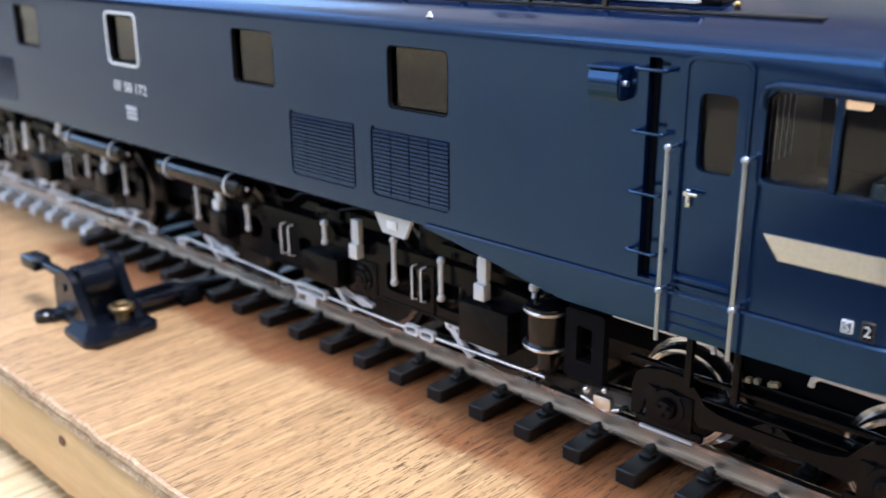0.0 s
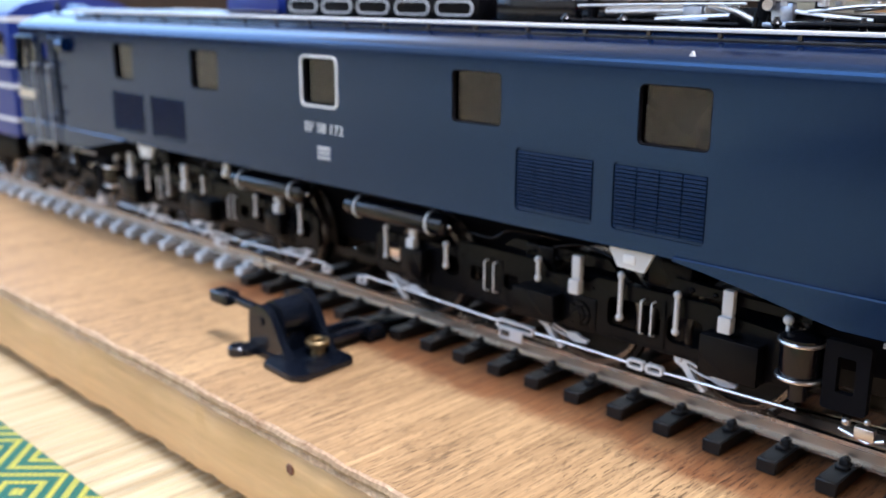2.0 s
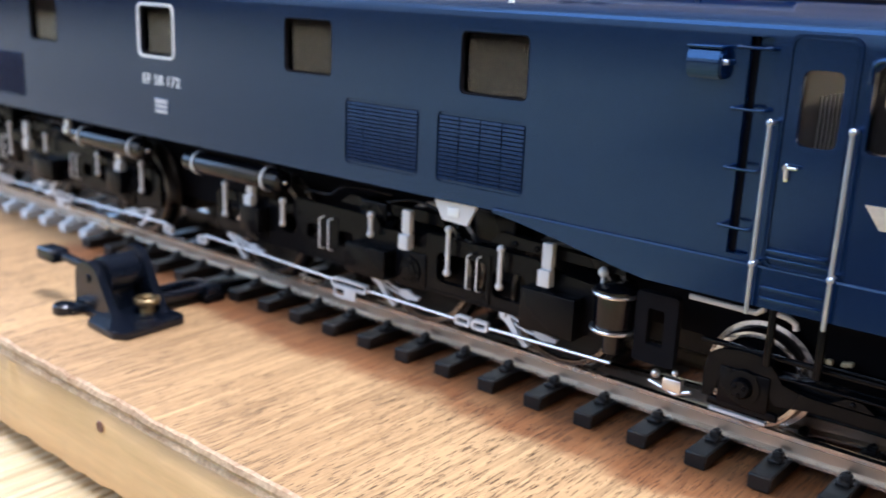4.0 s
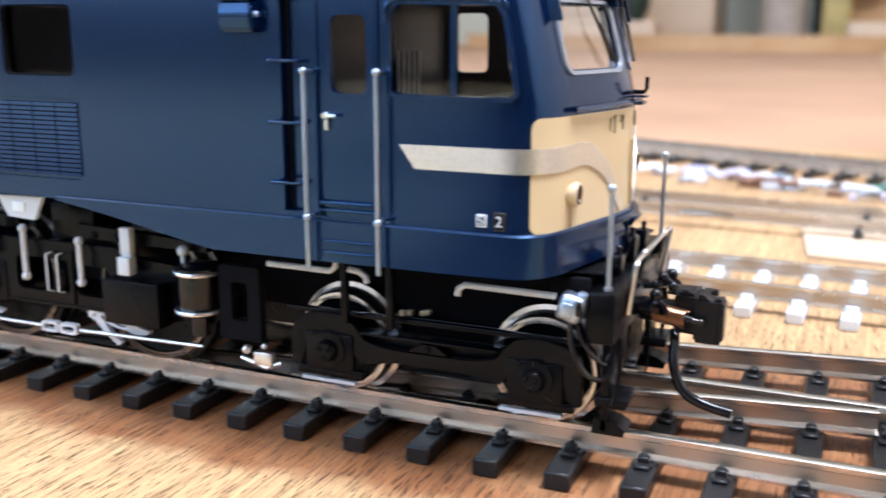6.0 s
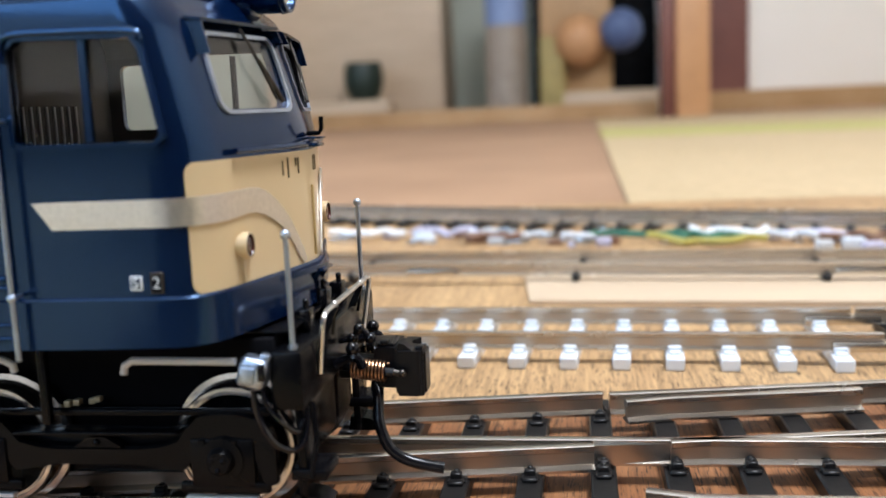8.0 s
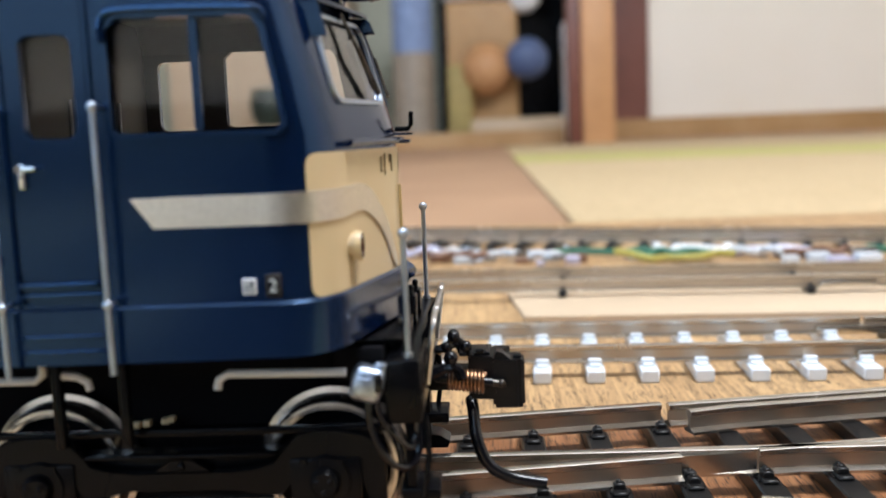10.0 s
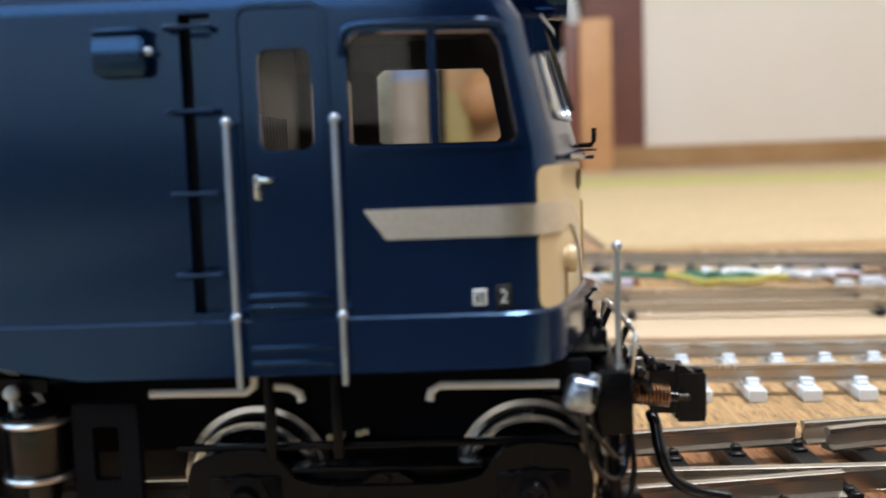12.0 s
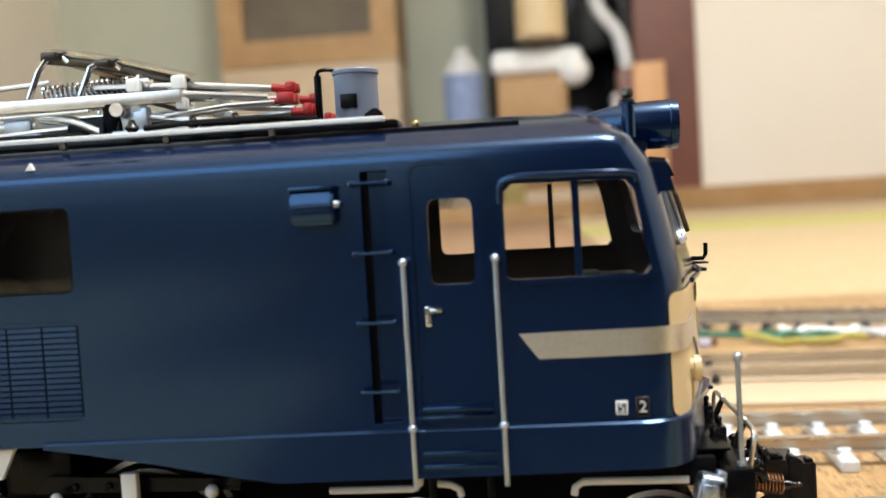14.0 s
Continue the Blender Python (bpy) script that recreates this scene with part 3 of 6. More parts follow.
def main_track():
    t = thing("turnout_track", "nickel-silver turnout with dark sleepers under the locomotive", "track", (5, 0, 0), "tracks")
    for name, y in (("rail", -0.66), ("rail", 0.66)):
        rail_part(name, rail(B(), [(-2.55, y), (25, y)]), t)
    xs = [1.4 + 0.6 * k for k in range(40)]
    rail_part("rail", rail(B(), [(x, branch(x) - 0.66 + (0.05 if x < 2.2 else 0)) for x in xs if x < 11.7]), t)
    rail_part("rail", rail(B(), [(x, branch(x) - 0.66) for x in xs if x > 12.0]), t)
    rail_part("rail", rail(B(), [(x, branch(x) + 0.70) for x in [4.2 + 0.5 * k for k in range(16)] if x < 11.72]), t)
    rail_part("rail", rail(B(), [(x, branch(x) + 0.66) for x in (11.76, 13, 15, 18, 22, 25)]), t)
    rail_part("guard_rail", rail(B(), [(11.95, -0.36), (12.3, -0.46), (12.6, -0.475), (14.6, -0.475), (15.0, -0.40)]), t)
    rail_part("guard_rail", rail(B(), [(11.9, branch(11.9) + 0.42), (12.3, branch(12.3) + 0.475), (14.0, branch(14) + 0.475)]), t)
    part("frog", prism(B(), [(11.6, 0.55), (12.9, 0.69), (12.9, 0.79), (11.6, 0.62)], "z", 0.16, 0.33), NICKEL, t)
    spots = [(-2.45 + PITCH * k) for k in range(49)]
    short = sleeper_mesh("sleeper", -1.17, 1.17, (-0.66, 0.66), BROWNBLACK)
    put_sleepers(t, short, BROWNBLACK, [(x, 0, 0) for x in spots if branch(x) < 0.3])
    for x in spots:
        if branch(x) >= 0.3:
            me = sleeper_mesh("sleeper", -1.17, branch(x) + 1.17, (-0.66, 0.66, branch(x) - 0.66, branch(x) + 0.66), BROWNBLACK)
            put_sleepers(t, me, BROWNBLACK, [(x, 0, 0)])
    # the switch blades' tie bar runs out to the ground throw
    part("tie_bar", box(B(), 0.42, 0.72, -2.1, 0.75, 0.03, 0.17, 0.02), BLACK, t)
    part("tie_bar_guide", box(B(), 0.30, 0.84, -1.5, -1.2, 0.006, 0.12, 0.02), BLACK, t)


def plain_track(name, label, xs, yc, mat, sl_from, sl_to, gauge=1.32, slope=0.0, half=1.1, pitch=0.59, width=0.2):
    """A straight track whose centre line is yc + slope * x."""
    t = thing(name, label, "track", ((xs[0] + xs[1]) / 2, yc + slope * (xs[0] + xs[1]) / 2, 0), "tracks")
    for s in (-1, 1):
        rail_part("rail", rail(B(), [(x, yc + slope * x + s * gauge / 2) for x in xs]), t)
    me = sleeper_mesh("sleeper", -half, half, (-gauge / 2, gauge / 2), mat, width=width)
    spots, x = [], sl_from
    while x < sl_to:
        spots.append((x, yc + slope * x, math.degrees(slope)))
        x += pitch
    put_sleepers(t, me, mat, spots)
    return t


def joiner(t, x, y):
    part("rail_joiner", box(B(), x - 0.45, x + 0.45, y - 0.1, y + 0.1, 0.157, 0.26, 0.02), NICKEL, t, "folded metal rail joiner")


main_track()
tw = plain_track("white_sleeper_track", "track with white plastic sleepers behind the turnout", (-45, -2.62), 0.0, CLEARWHITE, -44.8, -2.8, half=0.95)
joiner(tw, -2.75, -0.66)
t2 = plain_track("siding_track", "siding track with white plastic sleepers", (-40, 14.8), 5.66, CLEARWHITE, -39.9, 14.7, slope=-0.062, half=1.05)
t2b = plain_track("siding_track", "siding track with grey rails joining the white one", (14.85, 60), 5.66, BROWNBLACK, 15.2, 59.5, slope=-0.062, half=1.05)
for s in (-1, 1):
    joiner(t2, 14.7, 5.66 - 0.062 * 14.7 + s * 0.66)
t3 = plain_track("rear_track", "rear track on a pale wooden roadbed strip", (-40, 60), 10.85, BROWNBLACK, -39.2, 59.5, slope=-0.09, half=0.78, pitch=3.9, width=0.12)
for x in (15.9, 9.0):
    joiner(t3, x, 10.85 - 0.09 * x - 0.66)


def roadbed():
    t = thing("roadbed_strip", "pale plain wooden strip lying on the board", "strip", (30, 6, 0.003))
    bm = B()
    s = -0.085
    prism(bm, [(10.75, 8.42 + s * 10.75), (60, 8.42 + s * 60), (60, 11.7 + s * 60), (10.45, 11.7 + s * 10.45)], "z", 0.003, 0.075)
    part("strip_plank", bm, LIGHTWOOD, t)


roadbed()


def outer_track():
    """The outermost track leaves the others on a slant."""
    t = thing("outer_track", "outer track with grey sleepers running aslant at the board's rear edge", "track", (10, 17, 0), "tracks")
    pts = [(x, 17.0 - 0.36 * (x - 11) + 0.006 * (x - 11) ** 2 * (1 if x > 11 else 0.5)) for x in [-26 + 2 * k for k in range(36)]]
    pts = [p for p in pts if 8.8 < p[1] < 21.2 or p[0] > 8]
    for s in (-1, 1):
        out = []
        for i, (x, y) in enumerate(pts):
            a, b = pts[max(i - 1, 0)], pts[min(i + 1, len(pts) - 1)]
            d = Vector((b[0] - a[0], b[1] - a[1])).normalized()
            out.append((x - d.y * s * 0.66, y + d.x * s * 0.66))
        rail_part("rail", rail(B(), out), t)
    me = sleeper_mesh("sleeper", -1.1, 1.1, (-0.66, 0.66), BROWNBLACK)
    spots = []
    for (x0, y0), (x1, y1) in zip(pts, pts[1:]):
        for k in range(3):
            spots.append((x0 + (x1 - x0) * k / 3, y0 + (y1 - y0) * k / 3, math.degrees(math.atan2(y1 - y0, x1 - x0))))
    put_sleepers(t, me, BROWNBLACK, spots)
    return t


outer_track()


def wires():
    rng = random.Random(11)
    def band(x):
        return 13.75 - 0.22 * (x - 13)
    # the loose wires: colour, start, end, how far behind the band's middle
    for c, mat, x0, x1, off in (("green", GREEN_WIRE, 11.7, 14.9, 0.1), ("yellow", YELLOW_WIRE, 12.9, 15.2, -0.45), ("green", GREEN_WIRE, 13.3, 15.0, -0.3), ("white", WHITE, 13.9, 15.4, 0.7),
                                ("lilac", LILAC, 15.2, 16.9, 0.5), ("grey", LIGHTGREY, 15.3, 16.6, 0.1), ("brown", BROWN_WIRE, 16.2, 17.6, 0.0), ("grey", LIGHTGREY, 10.6, 11.8, -0.3),
                                ("grey", LIGHTGREY, 9.0, 10.6, 0.3), ("lilac", LILAC, 7.6, 9.2, 0.4), ("brown", BROWN_WIRE, 8.8, 10.2, -0.5), ("white", WHITE, 5.6, 7.5, 0.0), ("green", GREEN_WIRE, 17.8, 20.5, 0.2)):
        n = 7
        pts = [(x0 + (x1 - x0) * k / n, band(x0 + (x1 - x0) * k / n) + off + rng.uniform(-0.2, 0.2), 0.10 + 0.12 * rng.random()) for k in range(n + 1)]
        solid("wire", tube(B(), pts, 0.075, 8, 6), mat, f"{c} insulated feeder wire lying loose on the board", "wire", "feeder wires")
    for i in range(52):
        x = rng.uniform(3, 19)
        y = band(x) + rng.uniform(-0.9, 0.9)
        s = rng.uniform(0.06, 0.17)
        bm = box(B(), x - s * 1.4, x + s * 1.4, y - s, y + s, 0.002, s * rng.uniform(0.8, 1.6), 0.02)
        solid("terminal_block", bm, rng.choice((LILAC, CLEARWHITE, LILAC, CHROME, CHROME, BROWN_WIRE, LIGHTGREY)), "small pale terminal block among the wires", "terminal", "terminals")


LILAC = paint("lilac_wire", (0.55, 0.53, 0.66), 0.4)
BROWN_WIRE = paint("brown_wire", (0.20, 0.10, 0.06), 0.4)
GREEN_WIRE = paint("green_wire", (0.035, 0.15, 0.09), 0.4)
YELLOW_WIRE = paint("yellow_wire", (0.42, 0.36, 0.08), 0.4)
wires()


# ---- the far end of the room ----
def low_post():
    t = thing("wooden_post", "square orange-brown wooden post standing on the floor", "post", (29.4, 152, -0.25))
    part("shaft", box(B(), 26.8, 31.9, 150, 155, -0.25, 24.2, 0.3), POSTWOOD, t)
    part("dark_side", box(B(), 24.6, 26.78, 150.6, 155, -0.25, 23.6, 0.2), REDBROWN, t)


low_post()


def cupboard():
    t = thing("cupboard", "brown wooden cupboard with a dark framed pane", "cupboard", (-37, 205, -0.25))
    x0, x1, y = -57.5, -17.6, 205
    part("body", box(B(), x0, x1, y, y + 20, -0.25, 36, 0.3), LIGHTWOOD, t)
    part("upper_frame", frame_prism(B(), rrect(x0, x1, 36.2, 75, 0.3), rrect(x0 + 5.5, x1 - 5.5, 42, 70, 0.3), "y", y, y + 3), CUPBOARD, t)
    part("pane", box(B(), x0 + 5, x1 - 5, y + 1.5, y + 2.4, 41, 71), PANEWOOD, t)
    part("upper_body", box(B(), x0, x1, y + 3.1, y + 20, 36.2, 75), CUPBOARD, t)


cupboard()


def bottle():
    t = thing("bottle", "tall clear and blue plastic bottle on the floor", "bottle", (-3, 196, -0.25))
    part("base", lathe(B(), [(0.1, -0.25), (4.4, -0.25), (4.4, 16), (4.2, 19)], (-3, 196, 0), "z", 20), STONEGREY, t)
    part("label_band", lathe(B(), [(0.1, 19.1), (4.3, 19.1), (4.3, 30), (0.1, 30)], (-3, 196, 0), "z", 20), PALEBLUE, t)
    part("shoulder", lathe(B(), [(0.1, 30.1), (4.1, 30.1), (3.0, 33), (1.6, 34), (1.6, 35.5), (0.1, 35.5)], (-3, 196, 0), "z", 20), LIGHTGREY, t)


bottle()


def clutter():
    rack = thing("shelf_rack", "dark open rack crowded with boxes and cloths", "rack", (12, 205, -0.25))
    part("frame", frame_prism(B(), rrect(2, 32, -0.25, 75, 0.2), rrect(4, 30.5, 2, 73, 0.2), "y", 203, 222), BLACK, rack)
    part("back", box(B(), 2, 33, 222.1, 223, -0.25, 75), BLACK, rack)
    part("shelf", box(B(), 4, 30.5, 204, 222, 34.5, 35.5), BLACK, rack)
    def item(name, mat, x0, x1, z0, z1, y0, label, cat, bev=0.8):
        solid(name, box(B(), x0, x1, y0, y0 + 8, z0, z1, bev, 3), mat, label, cat)
    solid("folded_cloth", ball(box(B(), 3, 22, 193, 199, 29.2, 34.3, 1.6, 3), (20, 195, 29.5), 3.4), WHITE, "white folded cloth on a brown box", "cloth")
    item("carton", CUPBOARD, 4, 18.5, -0.25, 29, 194, "brown cardboard carton on the floor", "carton")
    item("yellow_box", OCHRE, 4, 9, -0.25, 16, 189, "small ochre-yellow upright packet", "packet")
    solid("pale_bag", ball(B(), (12, 190, 15), 5.2, 16), POSTWOOD, "tan crumpled bag in front of the carton", "bag")
    solid("blue_ball", ball(B(), (20, 188, 16.5), 4.2, 20), DULLBLUE, "round dark blue ball", "ball")
    solid("jar", ball(cyl(B(), (13.5, 190, 35.6), (13.5, 190, 46), 5, None, 16), (13.5, 190, 47), 4), CREAM, "pale yellow jar on the rack", "jar")
    item("floor_tray", LIGHTWOOD, 8.5, 27, -0.25, 5.0, 186, "low pale wooden tray on the floor", "tray")
    item("white_bottle", WHITE, 27.5, 31, -0.25, 24, 190, "narrow white bottle on the floor", "bottle")
    bm = B()
    tube(bm, [(28.5, 196, 75), (27, 196, 60), (24.5, 195, 50), (25.5, 195, 42), (29.5, 195, 36), (31, 195, 28), (31, 195, 24)], 1.5, 10, 8)
    solid("grey_hose", bm, LIGHTGREY, "curved grey flexible hose hanging down", "hose")
    item("storage_box", LIGHTWOOD, -52, -27, -0.25, 5.2, 190, "low pale wooden storage box on the floor", "box")
    t = thing("dark_pot", "small dark green glazed pot on the storage box", "pot", (-33, 194, 5.2))
    part("pot_body", lathe(B(), [(0.2, 5.2), (2.8, 5.2), (3.9, 7.5), (4.2, 10.5), (3.6, 13), (0.2, 13)], (-33, 194, 0), "z", 24), DESK, t)


clutter()


# ---- the locomotive ----
XC = -0.16          # its middle, along the track
SIDE = -1.4         # the side wall that faces the camera
PLAN = [(8.6, 1.4), (9.0, 1.4), (9.1, 1.393), (9.19, 1.365), (9.265, 1.305), (9.32, 1.22), (9.36, 1.11), (9.395, 0.97), (9.435, 0.8), (9.485, 0.6), (9.535, 0.4), (9.575, 0.2), (9.6, 0.0)]


def rake(z):
    """How far the nose leans back at a height."""
    return 0.0 if z < 2.85 else 0.20 * (z - 2.85) / 0.7 if z < 3.55 else 0.20 + 0.21 * (z - 3.55) / 0.25


def nose(i, z, grow=0.0):
    """Point i of the nose outline at height z, grown outwards."""
    x, y = PLAN[i]
    k = max(0.0, min(1.0, (x - 8.6) / 1.0))
    a, b = PLAN[max(i - 1, 0)], PLAN[min(i + 1, len(PLAN) - 1)]
    d = Vector((b[0] - a[0], b[1] - a[1])).normalized()
    return Vector((x - k * rake(min(z, 3.72)) - d.y * grow, y + d.x * grow, z))


def nose_at(y, z, grow=0.0):
    """The nose surface at sideways place y and height z."""
    for i in range(len(PLAN) - 1):
        a, b = nose(i, z, grow), nose(i + 1, z, grow)
        if b.y <= abs(y) <= a.y and a.y > b.y:
            f = (a.y - abs(y)) / (a.y - b.y)
            p = a.lerp(b, f)
            return Vector((p.x, y, z))
    return Vector((nose(len(PLAN) - 1, z, grow).x, y, z))


def ring(z, inset=0.0, back=0.0, grow=0.0):
    """The body's whole outline at a height, as a closed loop."""
    quarter = []
    for i in range(len(PLAN)):
        p = nose(i, z, grow)
        k = max(0.0, min(1.0, (p.x - 8.3) / 1.0))
        quarter.append((p.x - back * k, p.y * (1.4 - inset) / 1.4))
    front = [(x, -y) for x, y in quarter] + [(x, y) for x, y in quarter[-2::-1]]
    rear = [(2 * XC - x, y) for x, y in front[::-1]]
    return [Vector((x, y, z)) for x, y in front + rear]


def loft(bm, rings, top=True, bottom=True):
    vs = [[bm.verts.new(p) for p in r] for r in rings]
    n = len(vs[0])
    for a, b in zip(vs, vs[1:]):
        for k in range(n):
            bm.faces.new((a[k], a[(k + 1) % n], b[(k + 1) % n], b[k]))
    if bottom:
        bm.faces.new(vs[0][::-1])
    if top:
        bm.faces.new(vs[-1])
    return bm


def roof_rings(z0, scale=1.0):
    out = []
    for k in range(1, 8):
        a = radians(9.0 * k)
        out.append((3.675 + 0.135 * math.sin(a), 0.135 * (1 - math.cos(a)), 0.13 * (1 - math.cos(a))))
    for f in (0.33, 0.66, 1.0):
        out.append((3.795 + 0.10 * f, 0.074 + 0.24 * f, 0.071 + 0.05 * f + 0.10 * f * f))
    z, i, b = out[-1]
    for f in (0.25, 0.5, 0.75, 0.93):
        out.append((z + 0.14 * math.sin(f * math.pi / 2), i + (1.36 - i) * f, b + 0.9 * f * f))
    return out


def both(x):
    """The same place at both ends of the locomotive."""
    return (x, 2 * XC - x)


loco = thing("locomotive", "blue model electric locomotive with cream nose and silver band", "model locomotive", (XC, 0, 0.36))
WINDOWS = [(-5.55, -4.91), (-3.2, -2.46), (-0.49, 0.17), (2.17, 2.90), (4.585, 5.345)]
WZ = (2.955, 3.525)
LOUVRES = [(3.11, 4.11), (4.34, 5.36), (2 * XC - 4.11, 2 * XC - 3.11), (2 * XC - 5.36, 2 * XC - 4.34)]


def body():
    outer = B()
    loft(outer, [ring(1.93), ring(2.4), ring(2.85), ring(3.2), ring(3.55), *[ring(z, i, b) for z, i, b in roof_rings(0)]])
    inner = B()
    loft(inner, [[Vector((XC + (p.x - XC) * 0.992, p.y * 0.955, p.z)) for p in r] for r in (ring(1.9), ring(2.85), ring(3.55), ring(3.76, 0.16, 0.12))])
    tools = [inner]
    for a, b in WINDOWS:
        tools.append(prism(B(), rrect(a, b, *WZ, 0.06), "y", -1.6, 1.6))
    for a, b in LOUVRES:
        tools.append(prism(B(), rrect(a, b, 2.10, 2.775, 0.06), "y", -1.6, -1.374))
    for e in (1, -1):
        def m(x):
            return x if e > 0 else 2 * XC - x
        tools.append(prism(B(), rrect(*sorted((m(7.715), m(8.015))), 2.88, 3.44, 0.06), "y", -1.6, 0))
        tools.append(prism(B(), rrect(*sorted((m(7.56), m(7.90))), 2.93, 3.49, 0.06), "y", 0, 1.6))
        win = [(8.21, 2.92), (8.25, 2.895), (9.085, 2.89), (9.12, 2.93), (9.03, 3.42), (8.98, 3.49), (8.27, 3.505), (8.21, 3.45)]
        tools.append(prism(B(), [(m(x), z) for x, z in win], "y", -1.6, 0))
        tools.append(prism(B(), [(m(x - (0.1 if x < 8.5 else 0)), z + 0.05) for x, z in win], "y", 0, 1.6))
        tools.append(box(B(), *sorted((m(7.30), m(7.475))), -1.5, -1.29, 2.0, 3.64))
        for s in (-1, 1):
            tools.append(prism(B(), rrect(*sorted((s * 0.13, s * 0.98)), 3.06, 3.52, 0.09), "x", *sorted((m(8.9), m(9.9)))))
    bm = cut(outer, tools)
    shell = part("body_shell", bm, BLUE, loco, "blue painted body shell with rounded roof edges", sharp=30)
    shell.data.materials.append(MATTE)
    for p in shell.data.polygons:
        c, q = p.center / S + HOME[loco], p.normal
        inward = (abs(c.y) < 1.36 and c.y * q.y < -0.2) or (c.z > 3.5 and q.z < -0.3) or (abs(c.x - XC) > 9.0 and abs(c.y) < 1.3 and (c.x - XC) * q.x < -0.5)
        p.material_index = 1 if inward else 0


body()


def skirts():
    for e in (1, -1):
        bm = B()
        def m(p):
            return p if e > 0 else Vector((2 * XC - p.x, p.y, p.z))
        # the deep skirt at each end: it tapers up to the body's edge behind the driving wheels
        for s in (-1, 1):
            line = [(5.06, 1.92), (5.4, 1.87), (5.9, 1.78), (6.35, 1.69), (6.65, 1.64), (7.6, 1.64), (8.6, 1.645)]
            outer = [(Vector((x, s * 1.434, 1.945)), Vector((x, s * 1.434, z))) for x, z in line]
            outer += [(nose(i, 1.945, 0.034), nose(i, 1.65, 0.034)) for i in range(1, len(PLAN))]
            outer = [(Vector((a.x, s * abs(a.y), a.z)), Vector((b.x, s * abs(b.y), b.z))) for a, b in outer]
            inner = [(Vector((a.x - (0.06 if a.x > 9.1 else 0), a.y * 0.955, a.z)), Vector((b.x - (0.06 if b.x > 9.1 else 0), b.y * 0.955, b.z))) for a, b in outer]
            cols = [(a, b, d, c, a.lerp(c, 0.22) + Vector((0, 0, 0.014))) for (a, b), (c, d) in zip(outer, inner)]
            vs = [[bm.verts.new(m(p)) for p in c] for c in cols]
            for a, b in zip(vs, vs[1:]):
                for k in range(5):
                    bm.faces.new((a[k], a[(k + 1) % 5], b[(k + 1) % 5], b[k]))
            bm.faces.new(vs[0])
            bm.faces.new(vs[-1][::-1])
        part("skirt", bm, BLUE, loco, "blue lower skirt below the waist line")


skirts()


def livery():
    for e in (1, -1):
        def m(p):
            return p if e > 0 else Vector((2 * XC - p.x, p.y, p.z))
        # cream panel round the nose
        n = len(PLAN)
        bm, rows = B(), []
        idx = list(range(3, n))
        for z in (1.955, 1.96, 1.97, 1.985, 2.005, 2.03, 2.1, 2.3, 2.5, 2.66, 2.695, 2.72, 2.738, 2.75, 2.755):
            row = [nose(i, z, 0.01) for i in idx]
            row[0] = row[0].lerp(row[1], 0.35)
            d = max(0.0, 0.07 - min(z - 1.955, 2.755 - z))
            row[0] = row[0].lerp(row[1], min(0.97, (0.07 - math.sqrt(max(0.0, 0.0049 - d * d))) / (row[1] - row[0]).length))
            side = [Vector((p.x, -p.y, p.z)) for p in row]
            rows.append([m(p) for p in side + row[-2::-1]])
        strip(bm, rows)
        part("nose_panel", bm, CREAM, loco, "cream painted nose panel")
        # silver band: along the side, round the corner and down the nose as a whisker
        for s in (-1, 1):
            if s > 0 and e < 0:
                continue
            bm = B()
            pts = [(Vector((8.265, 1.412, 2.545)), Vector((8.385, 1.412, 2.378)))]
            pts += [(Vector((x, 1.412, 2.548)), Vector((x, 1.412, 2.378))) for x in (8.5, 8.75, 9.0)]
            pts += [(nose(i, 2.55, 0.022), nose(i, 2.378, 0.022)) for i in range(2, 7)]
            for y, zt, zb in ((0.93, 2.556, 2.388), (0.85, 2.558, 2.396), (0.75, 2.548, 2.392), (0.66, 2.515, 2.368), (0.56, 2.455, 2.325), (0.47, 2.38, 2.268), (0.38, 2.285, 2.19), (0.30, 2.18, 2.10), (0.22, 2.06, 2.0), (0.18, 1.985, 1.962)):
                pts.append((nose_at(y, zt, 0.022), nose_at(y + 0.045, zb, 0.022)))
            strip(bm, [[m(Vector((p.x, s * p.y, p.z))) for p in c] for c in pts])
            bm.normal_update()
            bmesh.ops.solidify(bm, geom=bm.faces[:], thickness=0.008)
            part("silver_band", bm, STRIPE, loco, "brushed silver band that curves down the nose")


livery()


